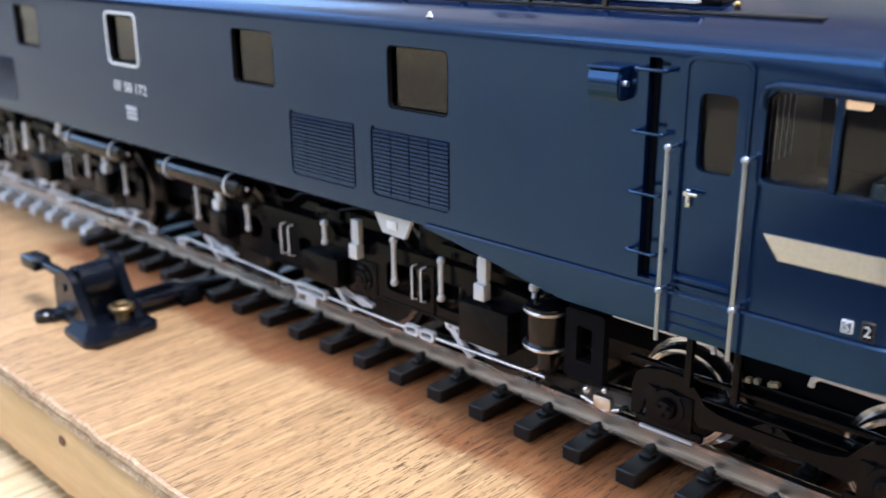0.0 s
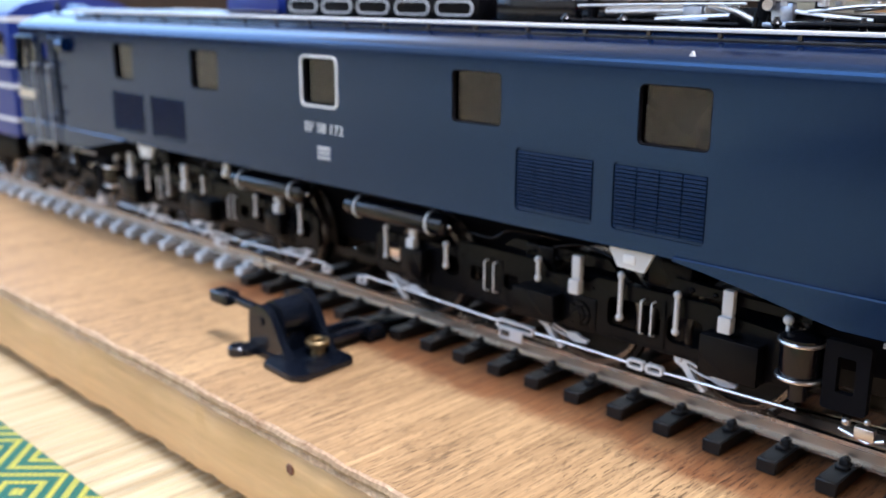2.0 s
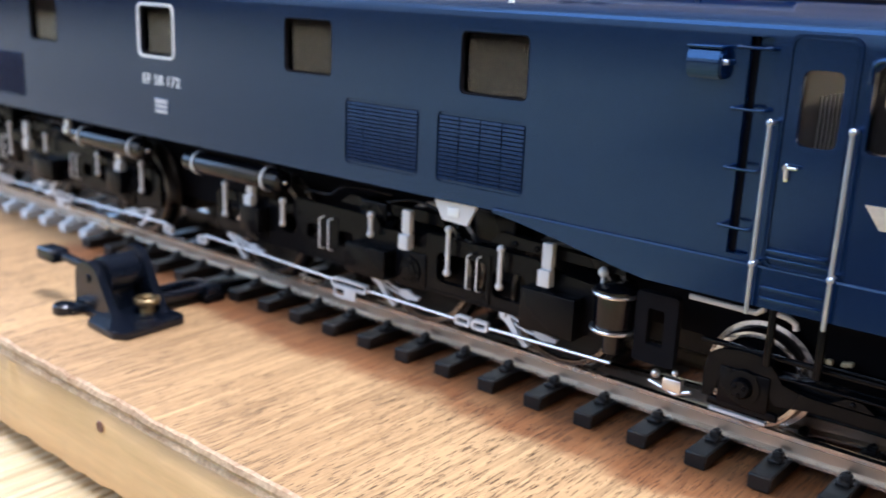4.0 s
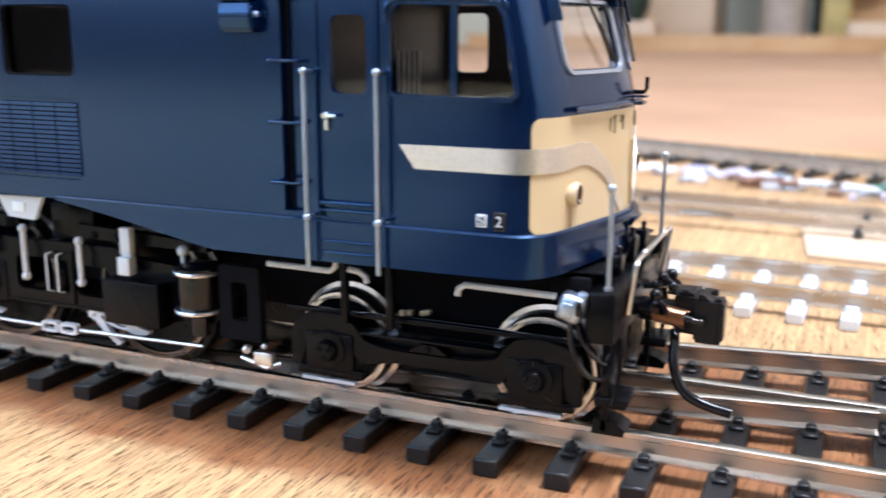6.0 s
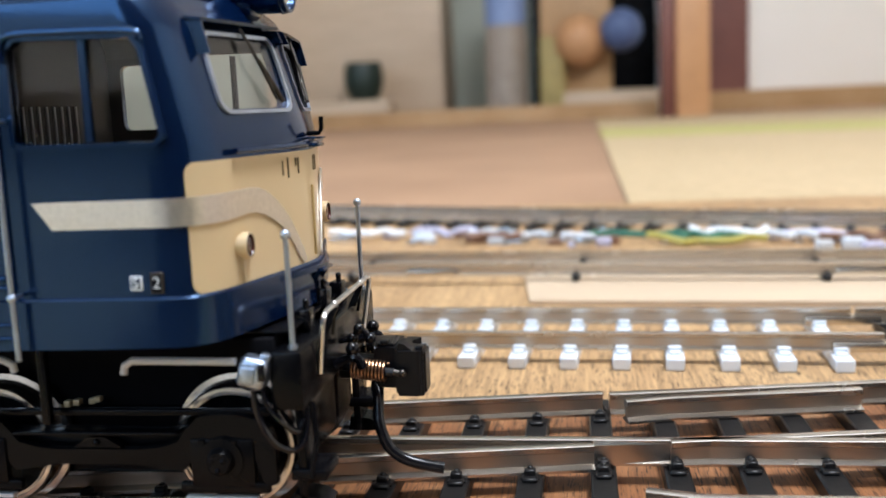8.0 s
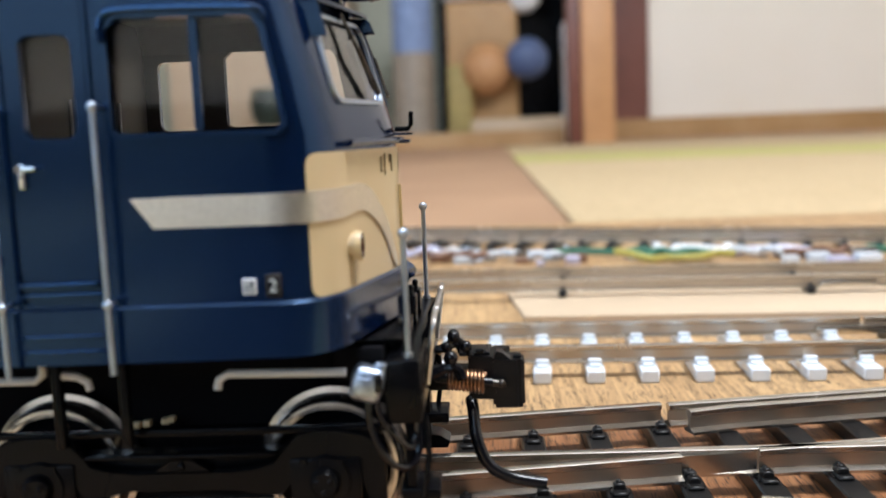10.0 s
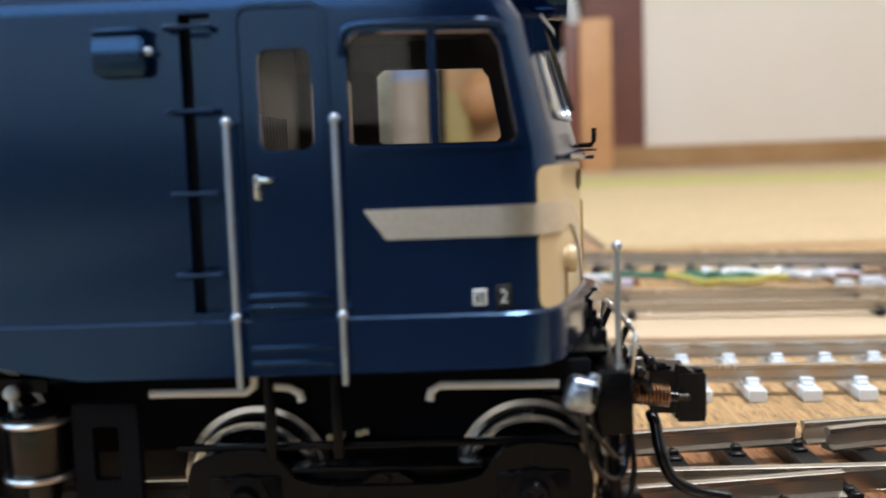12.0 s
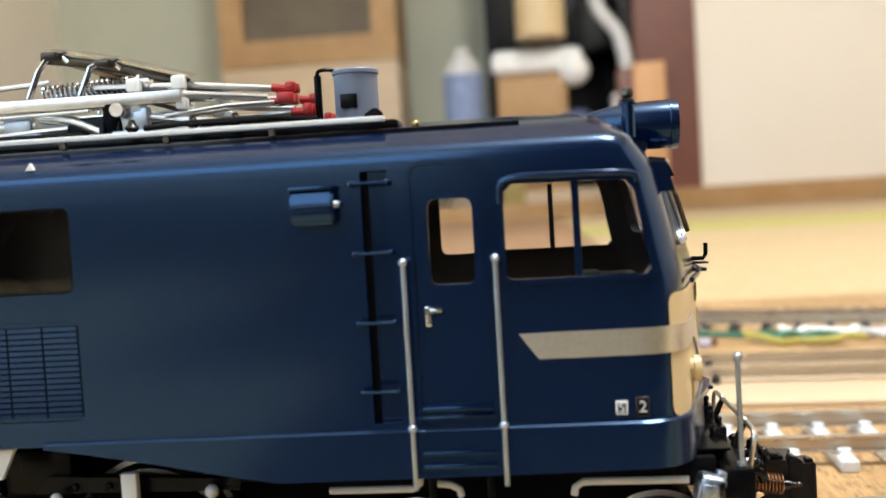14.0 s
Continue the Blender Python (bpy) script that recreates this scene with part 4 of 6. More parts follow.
def windows():
    for k, (a, b) in enumerate(WINDOWS):
        for y in (SIDE, 1.4):
            s = -1 if y < 0 else 1
            w = part("window", frame_prism(B(), rrect(a - 0.012, b + 0.012, WZ[0] - 0.012, WZ[1] + 0.012, 0.066), rrect(a + 0.012, b - 0.012, WZ[0] + 0.012, WZ[1] - 0.012, 0.05), "y", y - s * 0.055, y - s * 0.002), MATTE, loco)
            g = part("pane", box(B(), a - 0.02, b + 0.02, y - s * 0.07, y - s * 0.058, WZ[0] - 0.02, WZ[1] + 0.02), GLASS, w)
            g.visible_shadow = False
            if k == 2:
                part("white_frame", frame_prism(B(), rrect(a - 0.043, b + 0.043, WZ[0] - 0.041, WZ[1] + 0.041, 0.09), rrect(a - 0.014, b + 0.014, WZ[0] - 0.014, WZ[1] + 0.014, 0.07), "y", y + s * 0.014, y - s * 0.01), WHITE, w, "white window frame")
    for e in (1, -1):
        def m(x):
            return x if e > 0 else 2 * XC - x
        # cab side window: raised hood over it, centre bar and glazing
        for s in (-1, 1):
            out = [(8.18, 2.90), (8.23, 2.865), (9.10, 2.86), (9.15, 2.91), (9.06, 3.44), (9.0, 3.52), (8.255, 3.535), (8.18, 3.47)]
            inn = [(8.21, 2.92), (8.25, 2.895), (9.085, 2.89), (9.12, 2.93), (9.03, 3.42), (8.98, 3.49), (8.27, 3.505), (8.21, 3.45)]
            if s > 0:
                out, inn = [[(x - (0.1 if x < 8.5 else 0), z + 0.05) for x, z in o] for o in (out, inn)]
            w = part("cab_window", frame_prism(B(), [(m(x), z) for x, z in out], [(m(x), z) for x, z in inn], "y", s * 1.428, s * 1.36), BLUE, loco)
            bm = B()
            back, up = (0.1, 0.05) if s > 0 else (0, 0)
            tube(bm, [(m(8.19 - back), s * 1.43, 3.38 + up), (m(8.19 - back), s * 1.435, 3.48 + up), (m(8.255 - back), s * 1.44, 3.54 + up), (m(8.55), s * 1.44, 3.545 + up), (m(9.0), s * 1.435, 3.528 + up), (m(9.05), s * 1.425, 3.47 + up)], 0.022, 8, 4)
            part("window_hood", bm, BLUE, w)
            part("window_bar", box(B(), *sorted((m(8.645 - back * 0.85), m(8.69 - back * 0.85))), *sorted((s * 1.39, s * 1.355)), 2.9, 3.53), BLUE, w)
            g = part("pane", prism(B(), [(m(x), z) for x, z in inn], "y", s * 1.352, s * 1.345), GLASS, w)
            g.visible_shadow = False
        # windscreens
        for s in (-1, 1):
            def q(y, z, grow):
                p = nose_at(y, z, grow)
                return Vector((m(p.x), p.y, p.z))
            o = rrect(0.10, 1.01, 3.03, 3.55, 0.11, 5)
            i = rrect(0.127, 0.983, 3.055, 3.525, 0.09, 5)
            bm = B()
            rows = [[q(s * y, z, g) for y, z in c] for c, g in ((o, -0.01), (o, 0.02), (i, 0.02), (i, -0.03))]
            vs = [[bm.verts.new(p) for p in r] for r in rows]
            for a, b in zip(vs, vs[1:]):
                for k in range(len(a)):
                    bm.faces.new((a[k], a[(k + 1) % len(a)], b[(k + 1) % len(a)], b[k]))
            w = part("windscreen", bm, SILVER, loco, "windscreen in a silver frame")
            bm = B()
            bm.faces.new([bm.verts.new(q(s * y, z, -0.02)) for y, z in i])
            bmesh.ops.triangulate(bm, faces=bm.faces[:])
            bm.normal_update()
            bmesh.ops.solidify(bm, geom=bm.faces[:], thickness=0.012)
            g = part("pane", bm, GLASS, w)
            g.visible_shadow = False
            bm = B()
            tube(bm, [q(s * 0.55, 3.58, 0.05), q(s * 0.45, 3.35, 0.045), q(s * 0.36, 3.12, 0.04)], 0.013, 6)
            tube(bm, [q(s * 0.47, 3.38, 0.05), q(s * 0.30, 3.10, 0.045)], 0.018, 6)
            part("wiper", bm, DARKSTEEL, w)
            bm = B()
            rows = []
            for y in (0.06, 0.3, 0.6, 0.9, 1.07):
                rows.append([Vector((m(p.x), s * p.y, p.z)) for p in (nose_at(y, 3.615, 0.0), nose_at(y, 3.60, 0.10))])
            strip(bm, rows)
            # cheeks hang down at both ends of the visor
            for y, low in ((1.06, 3.40), (0.08, 3.51)):
                a, b, c, d = nose_at(y, 3.60, -0.01), nose_at(y, 3.595, 0.10), nose_at(y, low, 0.085), nose_at(y, low, -0.01)
                bm.faces.new([bm.verts.new((m(p.x), s * p.y, p.z)) for p in (a, b, c, d)])
            bm.normal_update()
            bmesh.ops.solidify(bm, geom=bm.faces[:], thickness=0.02)
            part("visor", bm, BLUE, w, "dark blue sun visor over the windscreen")


windows()


def doors():
    for e in (1, -1):
        def m(x):
            return x if e > 0 else 2 * XC - x
        o = rrect(*sorted((m(7.60), m(8.10))), 1.95, 3.675, 0.07)
        i = rrect(*sorted((m(7.715), m(8.015))), 2.88, 3.44, 0.06)
        # the doorway's raised lip, and the door set in it
        lip = part("door_frame", frame_prism(B(), rrect(*sorted((m(7.60), m(8.105))), 1.95, 3.68, 0.08), rrect(*sorted((m(7.622), m(8.083))), 1.97, 3.655, 0.065), "y", -1.418, -1.39), BLUE, loco)
        d = part("cab_door", frame_prism(B(), rrect(*sorted((m(7.63), m(8.075))), 2.11, 3.645, 0.06), rrect(*sorted((m(7.72), m(8.01))), 2.885, 3.435, 0.06), "y", -1.409, -1.36), BLUE, loco)
        g = part("pane", box(B(), *sorted((m(7.70), m(8.03))), -1.352, -1.344, 2.86, 3.46), GLASS, d)
        g.visible_shadow = False
        h = B()
        box(h, *sorted((m(7.675), m(7.715))), -1.438, -1.405, 2.62, 2.755, 0.01)
        box(h, *sorted((m(7.69), m(7.79))), -1.475, -1.445, 2.715, 2.742, 0.01)
        cyl(h, (m(7.695), -1.475, 2.73), (m(7.695), -1.41, 2.73), 0.018)
        part("door_handle", h, CHROME, d, "small silver lever handle")
        sill = B()
        box(sill, *sorted((m(7.62), m(8.07))), -1.46, -1.39, 2.075, 2.105, 0.008)
        box(sill, *sorted((m(7.60), m(8.10))), -1.445, -1.39, 2.02, 2.045, 0.008)
        part("door_sill", sill, BLUE, loco)
        st = B()
        for z in (1.80, 1.715):
            box(st, *sorted((m(7.61), m(8.08))), -1.455, -1.40, z - 0.014, z + 0.014, 0.006)
        part("door_step", st, BLUE, loco)
        for x, foot in ((7.56, 1.59), (8.142, 1.60)):
            bm = B()
            tube(bm, [(m(x), -1.515, 3.03), (m(x), -1.515, 2.0), (m(x), -1.512, foot)], 0.0175, 10)
            r = part("handrail", bm, SILVER, loco, "long grey metal handrail")
            k = B()
            ball(k, (m(x), -1.515, 3.045), 0.03)
            cyl(k, (m(x), -1.515, 3.04), (m(x), -1.40, 3.04), 0.014)
            part("knob", k, SILVER, r)
            k = B()
            ball(k, (m(x), -1.515, 1.985), 0.031)
            cyl(k, (m(x), -1.515, 1.985), (m(x), -1.42, 1.985), 0.014)
            part("knob", k, SILVER, r)
        rec = B()
        box(rec, *sorted((m(7.285), m(7.49))), -1.31, -1.285, 1.985, 3.655)
        part("ladder_recess", rec, BLUE, loco)
        part("ladder_dark_strip", box(B(), *sorted((m(7.302), m(7.338))), -1.322, -1.305, 2.003, 3.637), MATTE, loco, "thin matt black strip down the ladder recess")
        part("recess_cheek", box(B(), *sorted((m(7.285), m(7.302))), -1.36, -1.30, 2.003, 3.637), BLUE, loco)
        # ladder rungs over the groove
        for z in (3.56, 3.113, 2.668, 2.222):
            bm = B()
            tube(bm, [(m(7.25), -1.40, z), (m(7.25), -1.475, z), (m(7.26), -1.485, z), (m(7.47), -1.485, z), (m(7.48), -1.475, z), (m(7.48), -1.40, z)], 0.013, 8)
            ball(bm, (m(7.25), -1.475, z), 0.021, 8)
            ball(bm, (m(7.48), -1.475, z), 0.021, 8)
            part("rung", bm, BLUE, loco)
        # the little hooded box by the ladder
        bm = B()
        prism(bm, [(-1.395, 3.31), (-1.50, 3.315), (-1.53, 3.36), (-1.53, 3.50), (-1.50, 3.54), (-1.395, 3.56)], "x", *sorted((m(6.86), m(7.14))))
        bmesh.ops.bevel(bm, geom=bm.edges[:], offset=0.015, segments=2, affect="EDGES")
        bx = part("side_lamp_box", bm, BLUE, loco, "blue hooded box on the side")
        bm = B()
        box(bm, *sorted((m(6.855), m(7.145))), -1.533, -1.40, 3.535, 3.562, 0.01)
        part("hood", bm, BLUE, bx)
        bm = B()
        lathe(bm, [(0.001, m(7.175)), (0.02, m(7.17)), (0.024, m(7.14))], (0, -1.46, 3.44), "x", 12)
        part("lens", bm, SILVER, bx)


doors()


def louvres():
    slat = B()
    prism(slat, [(-1.380, -0.017), (-1.398, -0.017), (-1.4, -0.014), (-1.3968, 0.012), (-1.388, 0.018), (-1.380, 0.018)], "x", -0.117, 0.117)
    home = HOME[loco]
    me = mesh_of("slat", slat, Vector((0, 0, 0)))
    me.materials.append(BLUE)
    for a, b in LOUVRES:
        p = part("louvre", prism(B(), rrect(a + 0.004, b - 0.004, 2.104, 2.771, 0.056), "y", -1.384, -1.371), BLUE, loco, "blue louvre panel set into the body side")
        for c in range(4):
            for r in range(16):
                x = a + 0.14 + (b - a - 0.28) * c / 3
                ob = new("slat", me)
                ob.parent = p
                ob.location = (Vector((x, 0, 2.145 + 0.0385 * r)) - home) * S


louvres()


def signs():
    face = Matrix.Rotation(radians(90), 4, "X")
    lettering("running_number", "EF 58 172", 0.19, WHITE, loco, Matrix.Translation((-0.085, -1.402, 2.645)) @ face @ Matrix.Diagonal((1.02, 0.9, 1, 1)), "raised pale class and running number")
    p = part("builder_plate", box(B(), -0.215, 0.045, -1.412, -1.398, 2.25, 2.425, 0.004, 1), GREY, loco, "small metal builder's plate")
    for z0, z1 in ((2.378, 2.418), (2.325, 2.352), (2.258, 2.288)):
        part("bar", box(B(), -0.205, 0.035, -1.418, -1.41, z0, z1), LIGHTGREY, p)
    for x0, x1, z0, z1, mat, ink, text in ((8.852, 8.928, 2.0, 2.09, WHITE, WHITE, "S"), (8.98, 9.065, 1.98, 2.11, DARKSTEEL, LIGHTGREY, "2")):
        p = part("allocation_plate", box(B(), x0, x1, -1.414, -1.398, z0, z1, 0.004, 1), mat, loco, "small lettered plate near the nose")
        part("plate_field", box(B(), x0 + 0.012, x1 - 0.012, -1.418, -1.41, z0 + 0.012, z1 - 0.012), MATTE if text == "2" else BLUE, p)
        lettering("plate_letter", text, 0.105 if text == "2" else 0.085, ink, p, Matrix.Translation(((x0 + x1) / 2, -1.42, (z0 + z1) / 2)) @ face)
    # a small white triangle on the roof edge
    bm = B()
    prism(bm, [(5.05, 3.785), (5.11, 3.785), (5.085, 3.835)], "y", -1.36, -1.33)
    part("white_mark", bm, WHITE, loco, "tiny white triangular mark")
    # front number, unreadable: dark bars
    for y, z0, z1 in ((-0.43, 2.60, 2.70), (-0.36, 2.58, 2.72), (-0.25, 2.655, 2.71), (-0.215, 2.60, 2.71), (0.12, 2.60, 2.71), (0.2, 2.60, 2.71)):
        a = nose_at(y, (z0 + z1) / 2, 0.014)
        part("number_bar", box(B(), a.x - 0.016, a.x + 0.004, y - 0.006, y + 0.006, z0, z1), INK, loco)


signs()


# ---- roof of the locomotive ----
def roof():
    for s in (-1, 1):
        part("roof_edge_strip", box(B(), -8.65, 8.34, s * 1.03, s * 0.80, 3.885, 3.935, 0.008), GLOSSBLACK, loco, "black roof strip")
        w = part("walkway_rail", box(B(), -7.7, 7.43, s * 1.06, s * 0.97, 3.985, 4.022, 0.006), WHITE, loco, "long white walkway edge on small posts")
        x = -7.5
        while x < 7.4:
            part("walkway_post", box(B(), x - 0.02, x + 0.02, s * 1.05, s * 1.01, 3.935, 3.988), DARKSTEEL, w)
            x += 0.745
    part("roof_cover", box(B(), -7.8, 7.5, -0.8, 0.8, 3.93, 4.02, 0.03), BLACK, loco, "black roof covering")
    mon = part("roof_monitor", box(B(), -1.95, 1.80, -0.56, 0.56, 4.0, 4.36, 0.05), BLACK, loco, "black roof ventilator box with pale oblong ports")
    for k in range(5):
        c = -1.52 + 0.73 * k
        for y, o in ((-0.56, -1), (0.56, 1)):
            part("port", frame_prism(B(), rrect(c - 0.31, c + 0.31, 4.06, 4.24, 0.088), rrect(c - 0.285, c + 0.285, 4.083, 4.217, 0.066), "y", y + o * 0.014, y - o * 0.01), LIGHTGREY, mon, "pale rim of an oblong port")
    part("roof_box", box(B(), 1.99, 3.15, -0.5, 0.5, 4.0, 4.33, 0.06), GLOSSBLACK, loco)
    rb = part("roof_box", box(B(), -3.55, -2.2, -0.5, 0.5, 4.0, 4.33, 0.06), COACH_BLUE, loco, "blue roof box")
    part("vent_cap", box(B(), -3.6, -2.15, -0.54, -0.5, 4.05, 4.08), CHROME, rb)
    # lightning arrester can and its pipe
    can = B()
    lathe(can, [(0.001, 4.02), (0.168, 4.02), (0.168, 4.42), (0.178, 4.425), (0.178, 4.45), (0.168, 4.462), (0.14, 4.466), (0.001, 4.466)], (7.115, -0.2, 0), "z", 32)
    c = part("roof_can", can, GREY, loco, "round grey roof canister")
    part("latch", box(B(), 7.02, 7.145, -0.39, -0.34, 4.16, 4.265, 0.006), BLACK, c)
    pb = B()
    cyl(pb, (6.84, -0.3, 4.02), (6.84, -0.3, 4.42), 0.028)
    tube(pb, [(6.84, -0.3, 4.40), (6.845, -0.3, 4.45), (6.89, -0.28, 4.468), (6.97, -0.25, 4.462)], 0.016, 8, 4)
    part("roof_pipe", pb, BLACK, loco)
    rings = B()
    for x, y in ((7.36, -0.95), (7.3, -0.75)):
        lathe(rings, [(0.025, -0.02), (0.055, -0.02), (0.055, 0.02), (0.025, 0.02)], (x, y, 4.03), "y", 14)
    part("lifting_eye", rings, BLACK, loco)
    k = B()
    ball(k, (7.62, -0.8, 3.97), 0.03)
    cyl(k, (7.62, -0.8, 3.92), (7.62, -0.8, 3.97), 0.014)
    part("valve", k, BRASS, loco, "tiny brass valve")
    part("roof_brass", box(B(), 8.3, 8.66, -0.32, -0.26, 3.99, 4.005), BRASS, loco, "thin brass strip by the headlamp")
    # insulators and conduits
    ins = B()
    for x, y in ((6.35, -0.85), (5.6, -0.86), (6.05, -0.87), (3.3, -0.86), (4.0, -0.86)):
        lathe(ins, [(0.03, 4.0), (0.055, 4.02), (0.03, 4.045), (0.055, 4.07), (0.03, 4.10), (0.02, 4.13)], (x, y, 0), "z", 12)
    part("roof_insulator", ins, GLOSSBLACK, loco)
    con = B()
    tube(con, [(5.7, -0.88, 4.06), (6.1, -0.9, 4.075), (6.6, -0.88, 4.07), (6.9, -0.7, 4.06)], 0.022, 8, 4)
    tube(con, [(3.2, -0.75, 4.05), (4.2, -0.8, 4.06), (5.2, -0.78, 4.05)], 0.02, 8, 4)
    part("conduit", con, BLACK, loco)


roof()


def pantograph():
    t = part("pantograph", box(B(), 3.2, 5.9, -0.66, -0.57, 4.258, 4.35, 0.012), PANTO, loco, "folded silver pantograph with red insulators")
    part("base_beam", box(B(), 3.2, 5.9, 0.57, 0.66, 4.258, 4.35, 0.012), PANTO, t)
    for x in (3.4, 5.7):
        part("cross_beam", box(B(), x - 0.05, x + 0.05, -0.6, 0.6, 4.255, 4.30, 0.01), PANTO, t)
    for x in (3.45, 5.35):
        for y in (-0.6, 0.6):
            f = B()
            lathe(f, [(0.04, 4.02), (0.06, 4.04), (0.04, 4.09), (0.06, 4.12), (0.065, 4.18), (0.065, 4.275)], (x, y, 0), "z", 16)
            part("insulator_foot", f, MATTE, t)
    # lower arms run out to red-capped ends, upper arms rise to the heads
    for y in (-0.62, -0.45, 0.45, 0.62):
        a = B()
        tube(a, [(5.2, y * 0.85, 4.42), (5.9, y * 0.8, 4.405), (6.56, y * 0.75, 4.335)], 0.02, 8)
        tube(a, [(5.85, y, 4.33), (6.5, y * 0.8, 4.27)], 0.02, 8)
        tube(a, [(5.75, y * 0.95, 4.17), (6.2, y * 0.9, 4.22), (6.55, y * 0.8, 4.23)], 0.017, 8)
        tube(a, [(5.8, y * 0.7, 4.13), (6.7, y * 0.72, 4.15)], 0.017, 8)
        part("arm", a, PANTO, t)
        r = B()
        cyl(r, (6.53, y * 0.75, 4.338), (6.64, y * 0.75, 4.326), 0.03, None, 12)
        box(r, 6.63, 6.71, y * 0.75 - 0.035, y * 0.75 + 0.035, 4.30, 4.375, 0.02)
        box(r, 6.57, 6.70, y * 0.78 - 0.05, y * 0.78 + 0.05, 4.215, 4.295, 0.02)
        cyl(r, (6.52, y * 0.78, 4.235), (6.6, y * 0.78, 4.235), 0.026, None, 12)
        cyl(r, (6.66, y * 0.72, 4.15), (6.78, y * 0.72, 4.15), 0.03, None, 12)
        box(r, 6.75, 6.82, y * 0.72 - 0.035, y * 0.72 + 0.035, 4.12, 4.21, 0.02)
        part("red_insulator", r, RED, t, "red insulator")
    for y in (-0.6, 0.6):
        a = B()
        tube(a, [(3.0, y * 0.7, 4.42), (4.0, y * 0.75, 4.45), (4.8, y * 0.7, 4.50)], 0.02, 8)
        part("upper_arm", a, PANTO, t)
        for x in (4.72, 5.12):
            h = B()
            tube(h, [(x, y, 4.36), (x + 0.09, y, 4.56), (x + 0.16, y * 0.9, 4.69 - (x - 4.72) * 0.2), (x + 0.24, y * 0.9, 4.68 - (x - 4.72) * 0.2), (x + 0.30, y * 0.9, 4.62 - (x - 4.72) * 0.2)], 0.022, 8)
            part("head_horn", h, CHROME, t)
        k = B()
        for x in (5.52, 5.86):
            box(k, x - 0.05, x + 0.05, y * 0.95 - 0.05, y * 0.95 + 0.05, 4.36, 4.46, 0.02)
            box(k, x - 0.02, x + 0.06, y * 0.97 - 0.05, y * 0.97 + 0.05, 4.21, 4.30, 0.02)
        part("pivot", k, WHITE, t, "cream-white pivot block")
    hs = B()
    for x, z in ((4.92, 4.67), (5.32, 4.59)):
        box(hs, x - 0.06, x + 0.06, -0.66, 0.66, z - 0.03, z + 0.02, 0.012)
    part("pan_head", hs, DARKSTEEL, t, "dull contact strips")
    fr = B()
    tube(fr, [(4.8, -0.5, 4.66), (5.2, -0.52, 4.60), (5.6, -0.5, 4.50), (5.9, -0.45, 4.42)], 0.035, 8, 3)
    tube(fr, [(4.8, 0.5, 4.66), (5.2, 0.52, 4.60), (5.6, 0.5, 4.50), (5.9, 0.45, 4.42)], 0.035, 8, 3)
    part("arm_shield", fr, DARKSTEEL, t)
    for y in (-0.35, 0.35):
        part("spring", spring(B(), (4.72, y, 4.42), (5.5, y, 4.46), 0.042, 0.012, 20), CHROME, t, "bright coil spring")
    u = B()
    box(u, 3.2, 6.45, -0.48, 0.48, 4.02, 4.15, 0.03)
    box(u, 5.05, 5.25, -0.56, -0.40, 4.05, 4.2, 0.02)
    box(u, 5.6, 6.0, -0.60, -0.52, 4.03, 4.10, 0.015)
    part("spring_box", u, BLACK, t, "black spring box under the arms")
    u = B()
    cyl(u, (3.6, -0.55, 4.14), (4.75, -0.55, 4.17), 0.05)
    tube(u, [(4.2, -0.58, 4.07), (4.6, -0.6, 4.10), (5.0, -0.58, 4.12)], 0.03, 8, 4)
    tube(u, [(5.4, -0.58, 4.2), (5.9, -0.56, 4.14), (6.3, -0.52, 4.10)], 0.02, 8, 4)
    tube(u, [(4.78, -0.56, 4.22), (5.05, -0.57, 4.17), (5.28, -0.57, 4.06)], 0.045, 10, 4)
    tube(u, [(3.3, -0.66, 4.20), (4.2, -0.66, 4.22), (5.2, -0.66, 4.235)], 0.014, 8)
    part("spring_rod", u, PANTO, t)
    for x in (4.62, 5.52):
        k = B()
        box(k, x - 0.11, x + 0.11, -0.62, -0.54, 4.06, 4.25, 0.02)
        box(k, x - 0.16, x + 0.16, -0.66, -0.56, 4.03, 4.075, 0.012)
        part("hinge_bracket", k, SILVER, t, "grey cast hinge bracket")
    k = B()
    box(k, 5.62, 6.02, -0.68, -0.60, 4.045, 4.085, 0.008)
    box(k, 4.50, 4.62, -0.72, -0.66, 4.035, 4.08, 0.012)
    part("clamp_plate", k, PANTO, t)
    k = B()
    for x in (5.28, 5.40):
        cyl(k, (x, -0.60, 4.03), (x, -0.60, 4.16), 0.045, 0.03, 12)
    box(k, 5.0, 5.30, -0.60, -0.50, 4.02, 4.20, 0.02)
    part("latch_block", k, BLACK, t)
    k = B()
    for y in (-0.5, 0.5):
        strip(k, [[Vector((x, y - 0.07, z)), Vector((x, y + 0.07, z + 0.03))] for x, z in ((4.86, 4.70), (5.1, 4.665), (5.4, 4.60), (5.75, 4.49), (5.95, 4.44))])
    k.normal_update()
    bmesh.ops.solidify(k, geom=k.faces[:], thickness=0.02)
    part("arm_cover", k, STEEL, t, "thin grey cover plates over the upper arms")
    for y in (-0.62, 0.62):
        k = B()
        cyl(k, (5.46, y * 0.8, 4.44), (5.62, y * 0.8, 4.44), 0.05, None, 12)
        ball(k, (5.54, y * 0.8, 4.47), 0.05, 10)
        part("arm_joint", k, CHROME, t)
    g = B()
    lathe(g, [(0.001, -0.72), (0.05, -0.72), (0.06, -0.68), (0.04, -0.62), (0.001, -0.62)], (5.43, 0, 4.225), "y", 18)
    part("crank_disc", g, STEEL, t)


pantograph()


